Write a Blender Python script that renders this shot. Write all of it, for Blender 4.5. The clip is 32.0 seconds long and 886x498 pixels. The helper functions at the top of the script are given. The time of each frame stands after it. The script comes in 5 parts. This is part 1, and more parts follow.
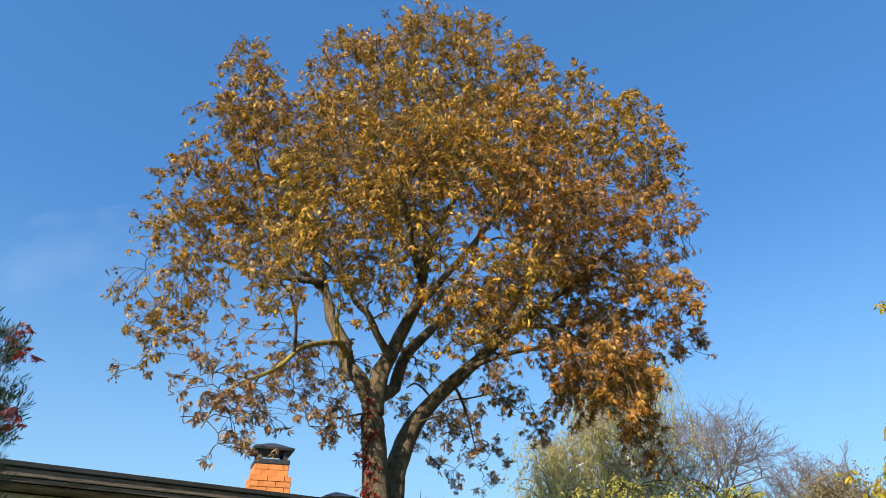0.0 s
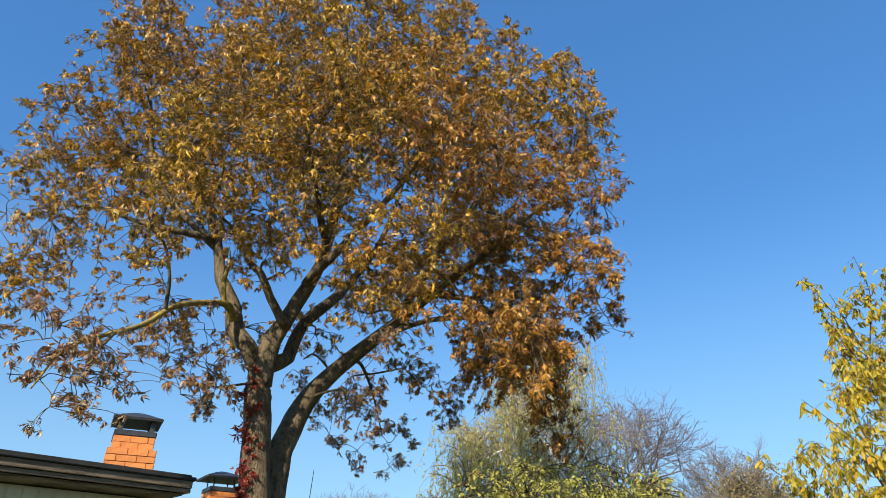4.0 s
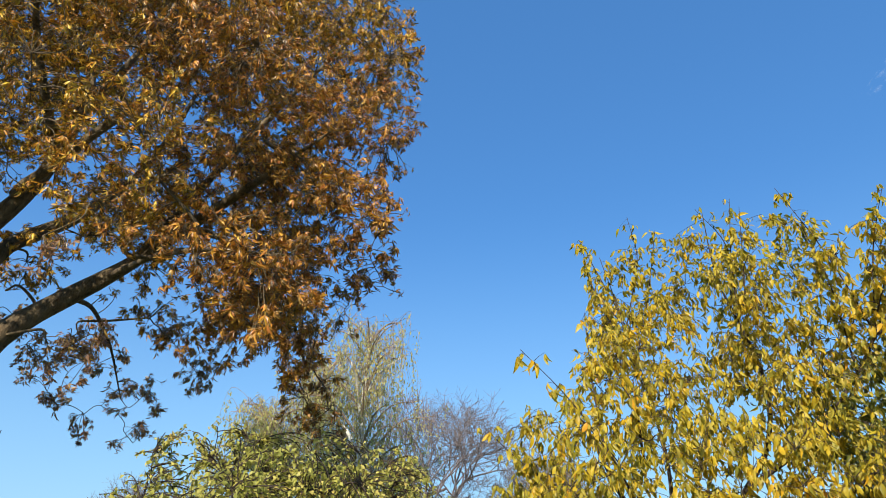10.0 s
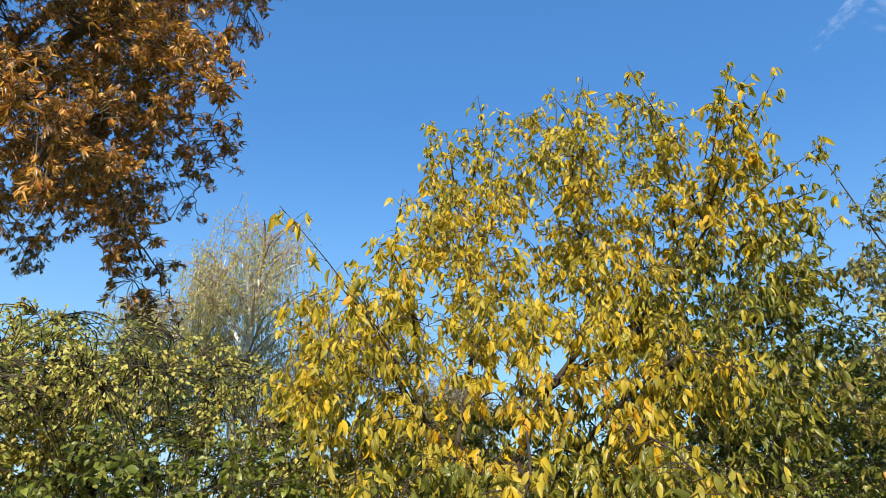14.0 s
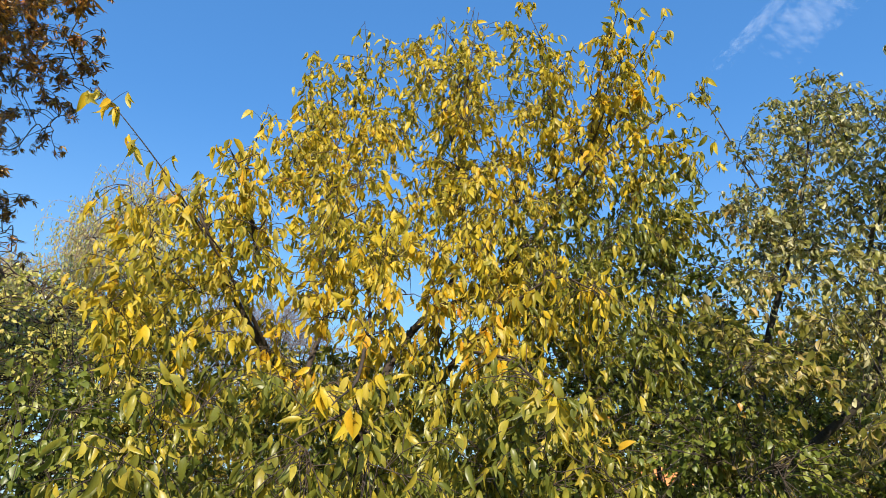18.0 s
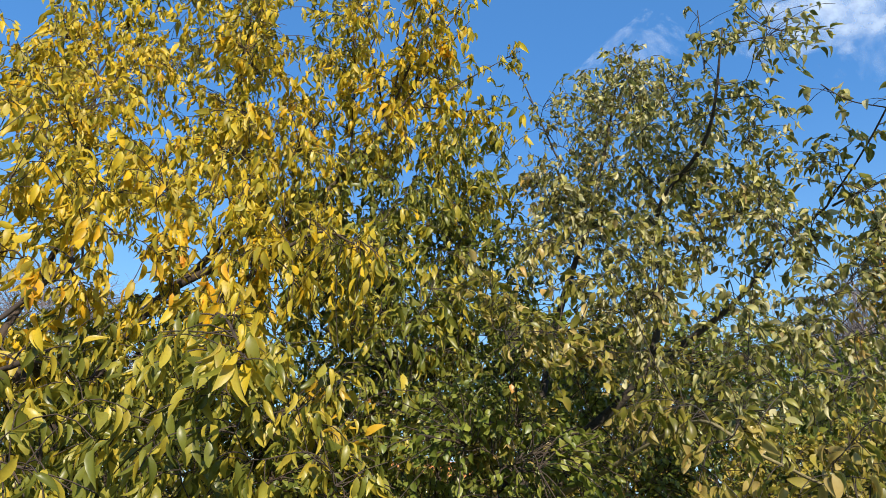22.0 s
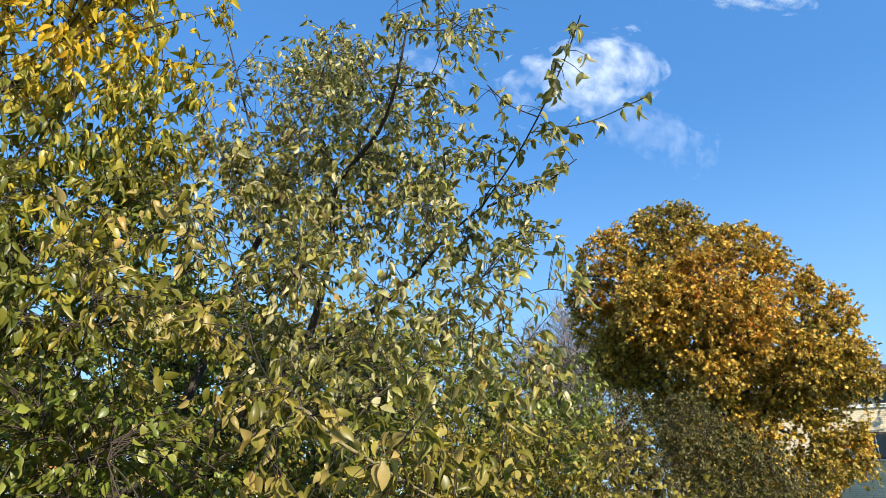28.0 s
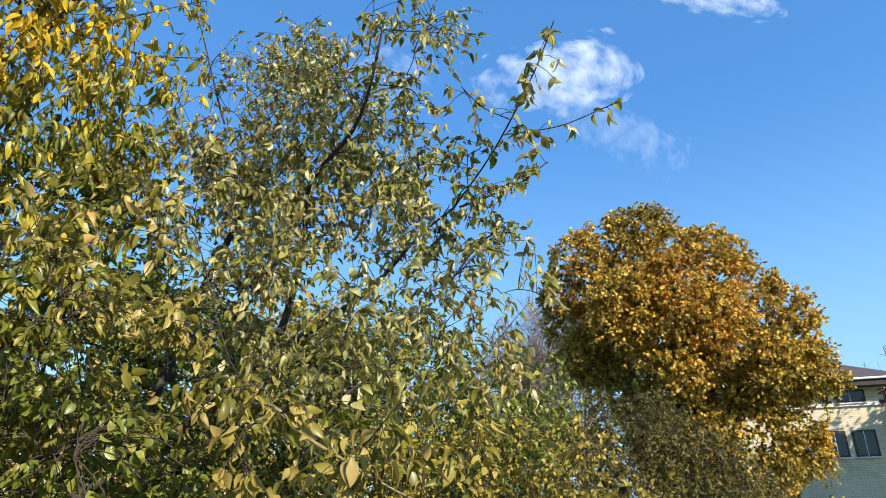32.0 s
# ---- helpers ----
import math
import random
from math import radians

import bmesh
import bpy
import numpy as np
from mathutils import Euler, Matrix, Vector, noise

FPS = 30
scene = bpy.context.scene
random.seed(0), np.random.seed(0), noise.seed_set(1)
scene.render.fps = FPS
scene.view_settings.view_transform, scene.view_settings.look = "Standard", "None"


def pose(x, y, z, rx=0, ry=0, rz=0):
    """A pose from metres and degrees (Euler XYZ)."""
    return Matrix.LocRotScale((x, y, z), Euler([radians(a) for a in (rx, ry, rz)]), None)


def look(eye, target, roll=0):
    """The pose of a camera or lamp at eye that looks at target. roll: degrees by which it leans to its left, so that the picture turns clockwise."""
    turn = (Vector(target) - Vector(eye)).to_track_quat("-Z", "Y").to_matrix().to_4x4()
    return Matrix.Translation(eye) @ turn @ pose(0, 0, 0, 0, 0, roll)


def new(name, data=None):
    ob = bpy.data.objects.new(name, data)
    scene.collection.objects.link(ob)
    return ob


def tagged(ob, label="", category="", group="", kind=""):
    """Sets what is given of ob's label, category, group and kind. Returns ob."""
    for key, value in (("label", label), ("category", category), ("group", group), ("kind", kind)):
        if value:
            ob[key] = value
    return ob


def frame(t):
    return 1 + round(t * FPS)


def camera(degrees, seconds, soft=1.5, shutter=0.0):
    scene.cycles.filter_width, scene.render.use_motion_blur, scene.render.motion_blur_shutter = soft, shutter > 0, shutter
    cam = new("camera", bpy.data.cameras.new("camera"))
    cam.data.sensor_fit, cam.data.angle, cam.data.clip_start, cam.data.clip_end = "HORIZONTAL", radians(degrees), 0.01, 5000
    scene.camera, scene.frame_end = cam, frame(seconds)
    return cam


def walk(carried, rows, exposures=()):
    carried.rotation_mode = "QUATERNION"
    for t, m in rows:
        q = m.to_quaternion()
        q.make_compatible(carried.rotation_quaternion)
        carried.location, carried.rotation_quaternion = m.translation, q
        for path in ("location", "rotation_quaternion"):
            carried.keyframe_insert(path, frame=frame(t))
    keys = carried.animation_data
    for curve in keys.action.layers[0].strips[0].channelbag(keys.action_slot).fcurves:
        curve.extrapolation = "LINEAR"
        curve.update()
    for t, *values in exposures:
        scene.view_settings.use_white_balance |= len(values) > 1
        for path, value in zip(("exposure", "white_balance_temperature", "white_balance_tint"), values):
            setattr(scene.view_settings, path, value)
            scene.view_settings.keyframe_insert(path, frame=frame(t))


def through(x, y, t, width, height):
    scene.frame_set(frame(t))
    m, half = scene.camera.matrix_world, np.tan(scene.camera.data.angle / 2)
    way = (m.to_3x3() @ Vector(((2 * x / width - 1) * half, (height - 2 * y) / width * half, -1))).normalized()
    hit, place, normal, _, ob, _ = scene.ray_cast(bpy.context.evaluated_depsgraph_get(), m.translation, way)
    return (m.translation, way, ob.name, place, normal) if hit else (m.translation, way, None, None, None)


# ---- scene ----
cam = camera(68.44, 32.0, soft=0.9)
PATH = [
    (0, (-0.000, -0.000, 1.600), (-0.000, 1.729, 2.605), -0.58),
    (0.5, (0.034, 0.035, 1.605), (0.035, 1.766, 2.607), -0.62),
    (1, (0.056, 0.198, 1.620), (0.057, 1.934, 2.613), -0.53),
    (1.5, (0.115, 0.346, 1.624), (0.128, 2.083, 2.615), -0.60),
    (2, (0.262, 0.506, 1.637), (0.292, 2.246, 2.623), -0.78),
    (2.5, (0.399, 0.687, 1.642), (0.449, 2.426, 2.628), -0.72),
    (3, (0.491, 0.868, 1.674), (0.570, 2.610, 2.653), -0.45),
    (3.5, (0.592, 1.035, 1.689), (0.721, 2.774, 2.667), -0.45),
    (5.5, (1.159, 1.789, 1.731), (1.420, 3.520, 2.697), -0.55),
    (6, (1.329, 1.949, 1.748), (1.610, 3.677, 2.715), -0.59),
    (6.5, (1.458, 2.103, 1.737), (1.749, 3.829, 2.704), -0.24),
    (7, (1.608, 2.274, 1.776), (1.915, 4.000, 2.740), -0.15),
    (7.5, (1.775, 2.361, 1.780), (2.131, 4.074, 2.748), -0.33),
    (8, (1.931, 2.411, 1.774), (2.316, 4.116, 2.745), -0.32),
    (8.5, (2.065, 2.578, 1.794), (2.473, 4.282, 2.758), -0.31),
    (9, (2.209, 2.704, 1.795), (2.676, 4.393, 2.758), -0.06),
    (9.5, (2.380, 2.667, 1.745), (2.923, 4.334, 2.708), -0.66),
    (10, (2.564, 2.689, 1.724), (3.148, 4.343, 2.687), -0.26),
    (10.5, (2.744, 2.795, 1.715), (3.385, 4.430, 2.672), -0.22),
    (11, (2.922, 2.864, 1.715), (3.614, 4.480, 2.670), -0.25),
    (11.5, (3.190, 3.008, 1.742), (3.907, 4.609, 2.702), -0.33),
    (12, (3.438, 3.070, 1.701), (4.145, 4.668, 2.674), 0.18),
    (12.5, (3.601, 3.106, 1.672), (4.307, 4.703, 2.647), 0.72),
    (13, (3.745, 3.109, 1.659), (4.479, 4.695, 2.631), 0.98),
    (13.5, (3.889, 3.122, 1.649), (4.657, 4.737, 2.544), 1.13),
    (14, (4.014, 3.129, 1.651), (4.815, 4.799, 2.404), 1.37),
    (14.5, (4.080, 3.096, 1.618), (4.894, 4.786, 2.313), 1.55),
    (16.5, (4.320, 3.323, 1.363), (5.236, 4.943, 2.096), 1.24),
    (17, (4.412, 3.313, 1.361), (5.354, 4.914, 2.101), 1.43),
    (17.5, (4.512, 3.379, 1.364), (5.496, 4.959, 2.095), 1.58),
    (18, (4.609, 3.460, 1.387), (5.650, 5.004, 2.116), 1.49),
    (18.5, (4.692, 3.516, 1.386), (5.775, 5.030, 2.117), 1.11),
    (19, (4.798, 3.562, 1.403), (5.898, 5.065, 2.132), 0.88),
    (19.5, (4.876, 3.650, 1.399), (5.991, 5.145, 2.123), 1.23),
    (20, (4.929, 3.695, 1.391), (6.110, 5.135, 2.120), 1.64),
    (20.5, (5.034, 3.661, 1.400), (6.299, 5.024, 2.135), 0.95),
    (21, (5.140, 3.624, 1.389), (6.468, 4.925, 2.127), 0.65),
    (21.5, (5.244, 3.655, 1.386), (6.612, 4.917, 2.120), 0.35),
    (22, (5.357, 3.678, 1.393), (6.752, 4.909, 2.126), 0.39),
    (22.5, (5.440, 3.660, 1.383), (6.881, 4.832, 2.123), 0.06),
    (23, (5.514, 3.603, 1.393), (6.987, 4.736, 2.132), -0.19),
    (23.5, (5.578, 3.542, 1.381), (7.065, 4.654, 2.124), 0.02),
    (24, (5.634, 3.513, 1.361), (7.138, 4.602, 2.103), 0.21),
    (24.5, (5.710, 3.534, 1.372), (7.258, 4.568, 2.102), 0.61),
    (25, (5.781, 3.529, 1.375), (7.396, 4.450, 2.113), 0.55),
    (25.5, (5.842, 3.488, 1.373), (7.508, 4.305, 2.120), -0.39),
    (26, (5.872, 3.461, 1.383), (7.558, 4.232, 2.132), -0.62),
    (26.5, (5.859, 3.447, 1.375), (7.562, 4.180, 2.125), -0.67),
    (28.5, (5.854, 3.435, 1.365), (7.617, 4.017, 2.109), -0.93),
    (29, (5.847, 3.432, 1.362), (7.615, 3.998, 2.105), -1.02),
    (29.5, (5.843, 3.429, 1.361), (7.614, 3.986, 2.105), -1.10),
    (30, (5.840, 3.429, 1.361), (7.614, 3.979, 2.104), -1.03),
    (30.5, (5.836, 3.431, 1.366), (7.612, 3.976, 2.107), -1.01),
    (31, (5.834, 3.429, 1.365), (7.612, 3.970, 2.105), -1.00),
    (31.5, (5.831, 3.426, 1.364), (7.610, 3.963, 2.103), -0.97),
    (32, (5.830, 3.421, 1.363), (7.610, 3.955, 2.101), -0.93),
]
walk(cam, [(t, look(eye, target, roll)) for t, eye, target, roll in PATH], exposures=[(0, 0.64), (5, 0.60), (10, 0.61), (14, 0.68), (18, 0.78), (22, 0.73), (26, 0.90), (32, 0.92)])

# ---- light ----
SUN_AZ = radians(213)      # clockwise from +y
SUN_EL = radians(30)
world = bpy.data.worlds.new("sky")
scene.world = world
world.use_nodes = True
wn = world.node_tree.nodes
wl = world.node_tree.links
sky = wn.new("ShaderNodeTexSky")
sky.sky_type = "NISHITA"
sky.sun_disc = False
sky.sun_elevation, sky.sun_rotation = SUN_EL, SUN_AZ
sky.air_density, sky.dust_density, sky.ozone_density = 1.0, 0.1, 2.5
wn["Background"].inputs["Strength"].default_value = 0.099
deep = wn.new("ShaderNodeHueSaturation")
deep.inputs["Saturation"].default_value, deep.inputs["Value"].default_value = 1.27, 1.42
wl.new(sky.outputs[0], deep.inputs["Color"])
even = wn.new("ShaderNodeMix")
even.data_type = "RGBA"
even.inputs[0].default_value = 0.38
even.inputs[7].default_value = (0.75, 2.12, 5.1, 1)
wl.new(deep.outputs[0], even.inputs[6])
up = wn.new("ShaderNodeTexCoord")
split = wn.new("ShaderNodeSeparateXYZ")
wl.new(up.outputs["Generated"], split.inputs[0])
fall = wn.new("ShaderNodeMapRange")
fall.interpolation_type = "SMOOTHSTEP"
fall.inputs["From Min"].default_value, fall.inputs["From Max"].default_value = -0.15, 0.55
fall.inputs["To Min"].default_value, fall.inputs["To Max"].default_value = 0.95, 0.0
wl.new(split.outputs["Z"], fall.inputs["Value"])
haze = wn.new("ShaderNodeMix")
haze.data_type = "RGBA"
haze.inputs[7].default_value = (2.45, 4.3, 5.85, 1)
wl.new(fall.outputs[0], haze.inputs[0])
wl.new(even.outputs[2], haze.inputs[6])
wl.new(haze.outputs[2], wn["Background"].inputs["Color"])

sun_data = bpy.data.lights.new("sun", "SUN")
sun_data.energy, sun_data.angle, sun_data.color = 5.0, radians(0.5), (1.0, 0.90, 0.74)
sun = new("sun", sun_data)
SUN_DIR = Vector((math.sin(SUN_AZ) * math.cos(SUN_EL), math.cos(SUN_AZ) * math.cos(SUN_EL), math.sin(SUN_EL)))
sun.matrix_world = look(Vector((0, 0, 40)) + SUN_DIR, (0, 0, 40))


# ---- materials ----
def material(name, rough=0.7, metal=0.0, spec=0.5):
    m = bpy.data.materials.new(name)
    m.use_nodes = True
    b = m.node_tree.nodes["Principled BSDF"]
    b.inputs["Roughness"].default_value = rough
    b.inputs["Metallic"].default_value = metal
    b.inputs["Specular IOR Level"].default_value = spec
    return m, m.node_tree.nodes, m.node_tree.links, b


def ramp(nodes, stops):
    r = nodes.new("ShaderNodeValToRGB")
    e = r.color_ramp.elements
    while len(e) < len(stops):
        e.new(0.5)
    for k, (p, c) in zip(e, stops):
        k.position, k.color = p, (*c, 1)
    return r


def coords(nodes, links, scale=(1, 1, 1)):
    c, mp = nodes.new("ShaderNodeTexCoord"), nodes.new("ShaderNodeMapping")
    mp.inputs["Scale"].default_value = scale
    links.new(c.outputs["Object"], mp.inputs["Vector"])
    return mp.outputs[0]


def noise_tex(nodes, links, vec, scale, detail=4.0, rough=0.6):
    n = nodes.new("ShaderNodeTexNoise")
    n.inputs["Scale"].default_value, n.inputs["Detail"].default_value, n.inputs["Roughness"].default_value = scale, detail, rough
    links.new(vec, n.inputs["Vector"])
    return n


def mixed(nodes, links, a, b, fac, mode="MIX"):
    m = nodes.new("ShaderNodeMix")
    m.data_type, m.blend_type = "RGBA", mode
    for v, k in ((fac, 0), (a, 6), (b, 7)):
        if isinstance(v, (int, float)):
            m.inputs[k].default_value = v
        elif isinstance(v, tuple):
            m.inputs[k].default_value = (*v, 1)
        else:
            links.new(v, m.inputs[k])
    return m.outputs[2]


def surface(name, dark, light, scale=6.0, fine=60.0, rough=0.75, bump=0.2, metal=0.0, stretch=(1, 1, 1), per_object=0.0, spec=0.4, mid=0.5):
    """A weathered surface: two scales of mottling between two colours, with fine relief."""
    m, n, l, b = material(name, rough, metal, spec)
    v = coords(n, l, stretch)
    big, small = noise_tex(n, l, v, scale, 5), noise_tex(n, l, v, fine, 3)
    r = ramp(n, [(mid - 0.2, dark), (mid + 0.2, light)])
    add = n.new("ShaderNodeMath")
    add.operation = "MULTIPLY_ADD"
    l.new(small.outputs[0], add.inputs[0])
    add.inputs[1].default_value = 0.45
    sub = n.new("ShaderNodeMath")
    sub.operation = "MULTIPLY_ADD"
    l.new(big.outputs[0], sub.inputs[0])
    sub.inputs[1].default_value, sub.inputs[2].default_value = 0.75, -0.1
    l.new(sub.outputs[0], add.inputs[2])
    l.new(add.outputs[0], r.inputs[0])
    out = r.outputs[0]
    if per_object:
        info = n.new("ShaderNodeObjectInfo")
        vary = ramp(n, [(0.0, (1 - per_object,) * 3), (1.0, (1.0, 1.0, 1.0))])
        l.new(info.outputs["Random"], vary.inputs[0])
        out = mixed(n, l, out, vary.outputs[0], 1.0, "MULTIPLY")
    l.new(out, b.inputs["Base Color"])
    bp = n.new("ShaderNodeBump")
    bp.inputs["Strength"].default_value, bp.inputs["Distance"].default_value = bump, 0.02
    l.new(add.outputs[0], bp.inputs["Height"])
    l.new(bp.outputs[0], b.inputs["Normal"])
    return m


def leaf_material(name, stops, through=0.35, rough=0.45, patch=1.1, spec=0.35, blotch=(0.10, 0.055, 0.02), blotched=0.25, size=45.0):
    """Leaf blades: a colour for each leaf, drifting over the crown, blotched, lit through from behind."""
    m, n, l, b = material(name, rough, 0.0, spec)
    geo, info = n.new("ShaderNodeNewGeometry"), n.new("ShaderNodeObjectInfo")
    v = coords(n, l)
    drift = noise_tex(n, l, v, patch, 2)
    add = n.new("ShaderNodeMath")
    add.operation = "ADD"
    l.new(geo.outputs["Random Per Island"], add.inputs[0])
    l.new(info.outputs["Random"], add.inputs[1])
    frac = n.new("ShaderNodeMath")
    frac.operation = "FRACT"
    l.new(add.outputs[0], frac.inputs[0])
    mix = n.new("ShaderNodeMath")
    mix.operation = "MULTIPLY_ADD"
    l.new(frac.outputs[0], mix.inputs[0])
    mix.inputs[1].default_value = 0.62
    shift = n.new("ShaderNodeMath")
    shift.operation = "MULTIPLY_ADD"
    l.new(drift.outputs[0], shift.inputs[0])
    shift.inputs[1].default_value, shift.inputs[2].default_value = 1.1, -0.36
    l.new(shift.outputs[0], mix.inputs[2])
    r = ramp(n, stops)
    l.new(mix.outputs[0], r.inputs[0])
    spots = noise_tex(n, l, v, size, 3)
    sr = ramp(n, [(0.5, (0, 0, 0)), (0.68, (1, 1, 1))])
    l.new(spots.outputs[0], sr.inputs[0])
    k = n.new("ShaderNodeMath")
    k.operation = "MULTIPLY"
    k.inputs[1].default_value = blotched
    l.new(sr.outputs[0], k.inputs[0])
    col = mixed(n, l, r.outputs[0], blotch, k.outputs[0])
    l.new(col, b.inputs["Base Color"])
    tr, ms = n.new("ShaderNodeBsdfTranslucent"), n.new("ShaderNodeMixShader")
    l.new(col, tr.inputs["Color"])
    ms.inputs[0].default_value = through
    l.new(b.outputs[0], ms.inputs[1])
    l.new(tr.outputs[0], ms.inputs[2])
    l.new(ms.outputs[0], n["Material Output"].inputs["Surface"])
    return m


BARK_CHESTNUT = surface("chestnut_bark", (0.03, 0.021, 0.013), (0.22, 0.162, 0.09), 9, 34, 0.95, 2.5, stretch=(1, 1, 0.4))
BARK_LICHEN = surface("lichened_bark", (0.09, 0.07, 0.04), (0.50, 0.35, 0.05), 9, 26, 0.9, 1.2)
BARK_SPOTTED = surface("spotted_apple_bark", (0.06, 0.052, 0.04), (0.27, 0.22, 0.09), 14, 70, 0.85, 0.6)
BARK_DARK = surface("dark_fruit_bark", (0.022, 0.016, 0.012), (0.08, 0.056, 0.04), 9, 80, 0.85, 0.6)
BARK_APPLE = surface("apple_bark", (0.016, 0.013, 0.011), (0.07, 0.056, 0.042), 12, 90, 0.9, 0.6)
BARK_BIRCH = surface("birch_bark", (0.10, 0.09, 0.08), (0.72, 0.70, 0.64), 1.6, 14, 0.8, 0.2, stretch=(1, 1, 2.5), mid=0.36)
BARK_GREY = surface("grey_twig_bark", (0.11, 0.09, 0.09), (0.24, 0.20, 0.195), 2, 20, 0.9, 0.2)
BARK_BROWN_TWIG = surface("brown_twig_bark", (0.16, 0.11, 0.075), (0.38, 0.29, 0.20), 2, 20, 0.9, 0.2)
LEAF_CHESTNUT = leaf_material("chestnut_leaf", [(0.0, (0.0425, 0.0446, 0.00664)), (0.12, (0.507, 0.353, 0.0332)), (0.22, (0.0638, 0.0474, 0.00924)), (0.32, (0.827, 0.484, 0.0374)), (0.42, (0.0901, 0.053, 0.0148)), (0.5, (0.641, 0.261, 0.0232)), (0.6, (0.9, 0.589, 0.0539)), (0.68, (0.138, 0.106, 0.0129)), (0.76, (0.069, 0.0363, 0.0129)), (0.88, (0.827, 0.365, 0.0249)), (1.0, (0.116, 0.0446, 0.0148))], 0.2, 0.36, 0.5, spec=0.5, blotch=(0.17, 0.08, 0.03), blotched=0.3, size=30)
LEAF_RUST = leaf_material("rusty_chestnut_leaf", [(0.0, (0.0595, 0.0557, 0.0122)), (0.16, (0.502, 0.275, 0.0333)), (0.3, (0.0793, 0.0426, 0.0193)), (0.44, (0.676, 0.323, 0.0333)), (0.56, (0.452, 0.155, 0.0238)), (0.68, (0.0728, 0.0426, 0.0221)), (0.8, (0.727, 0.419, 0.0476)), (1.0, (0.376, 0.12, 0.0286))], 0.2, 0.36, 0.5, spec=0.5, blotch=(0.14, 0.065, 0.03), blotched=0.3, size=30)
# Withered browns, dulled further to carry the shade under the low crown.
LEAF_DULL = leaf_material("withered_shaded_chestnut_leaf", [(0.0, (0.11, 0.10, 0.03)), (0.16, (0.38, 0.26, 0.07)), (0.3, (0.15, 0.09, 0.07)), (0.44, (0.34, 0.20, 0.12)), (0.56, (0.54, 0.33, 0.06)), (0.68, (0.18, 0.12, 0.10)), (0.8, (0.44, 0.19, 0.05)), (1.0, (0.24, 0.13, 0.10))], 0.28, 0.34, 0.6, spec=0.6, blotch=(0.14, 0.07, 0.04), blotched=0.35, size=30)
LEAF_PALE = leaf_material("pale_orchard_leaf", [(0.0, (0.268, 0.293, 0.06)), (0.3, (0.561, 0.537, 0.12)), (0.5, (0.342, 0.342, 0.072)), (0.75, (0.708, 0.622, 0.168)), (1.0, (0.708, 0.488, 0.132))], 0.46, 0.45, 0.8, blotched=0.25)
LEAF_CHERRY = leaf_material("cherry_leaf", [(0.0, (0.127, 0.152, 0.0194)), (0.12, (0.531, 0.445, 0.0396)), (0.22, (0.191, 0.197, 0.0246)), (0.34, (0.708, 0.523, 0.036)), (0.43, (0.329, 0.294, 0.0352)), (0.52, (0.649, 0.505, 0.0936)), (0.6, (0.607, 0.489, 0.044)), (0.68, (0.802, 0.523, 0.0252)), (0.77, (0.278, 0.251, 0.0308)), (0.88, (0.802, 0.47, 0.0216)), (1.0, (0.708, 0.325, 0.036))], 0.5, 0.42, 0.9, spec=0.35, blotch=(0.36, 0.18, 0.03), blotched=0.25, size=40)
# Green lower leaves; the olive tone also paints the crown's shaded right side.
LEAF_CHERRY_LOW_SHADE = leaf_material("cherry_leaf_green_shaded", [(0.0, (0.0701, 0.0968, 0.018)), (0.25, (0.2, 0.212, 0.03)), (0.45, (0.121, 0.136, 0.022)), (0.6, (0.36, 0.329, 0.045)), (0.8, (0.58, 0.444, 0.05)), (0.9, (0.24, 0.222, 0.04)), (1.0, (0.721, 0.435, 0.035))], 0.45, 0.38, 0.9, spec=0.5, blotched=0.25)
LEAF_APPLE = leaf_material("apple_leaf", [(0.0, (0.0538, 0.0654, 0.0189)), (0.1, (0.239, 0.25, 0.0473)), (0.18, (0.0836, 0.101, 0.0244)), (0.26, (0.598, 0.558, 0.229)), (0.33, (0.12, 0.136, 0.0296)), (0.42, (0.383, 0.357, 0.0675)), (0.5, (0.179, 0.166, 0.0473)), (0.57, (0.778, 0.713, 0.404)), (0.64, (0.155, 0.16, 0.0378)), (0.74, (0.531, 0.503, 0.13)), (0.82, (0.17, 0.139, 0.0516)), (0.92, (0.552, 0.377, 0.13)), (1.0, (0.659, 0.428, 0.0516))], 0.5, 0.40, 1.6, spec=0.45, blotch=(0.26, 0.13, 0.05), blotched=0.35, size=55)
LEAF_APPLE_NEAR = leaf_material("green_apple_leaf", [(0.0, (0.0708, 0.0783, 0.015)), (0.2, (0.235, 0.23, 0.03)), (0.35, (0.119, 0.12, 0.02)), (0.5, (0.354, 0.304, 0.045)), (0.65, (0.496, 0.369, 0.13)), (0.8, (0.212, 0.194, 0.03)), (0.93, (0.542, 0.35, 0.1)), (1.0, (0.661, 0.203, 0.05))], 0.45, 0.38, 1.6, spec=0.45, blotch=(0.24, 0.15, 0.05), blotched=0.25, size=55)
LEAF_GREEN = leaf_material("shrub_leaf", [(0.0, (0.045, 0.07, 0.013)), (0.25, (0.17, 0.21, 0.03)), (0.42, (0.085, 0.11, 0.018)), (0.6, (0.27, 0.29, 0.045)), (0.75, (0.15, 0.17, 0.03)), (0.92, (0.40, 0.36, 0.07)), (1.0, (0.52, 0.26, 0.05))], 0.38, 0.38, 1.0, spec=0.45, blotched=0.2)
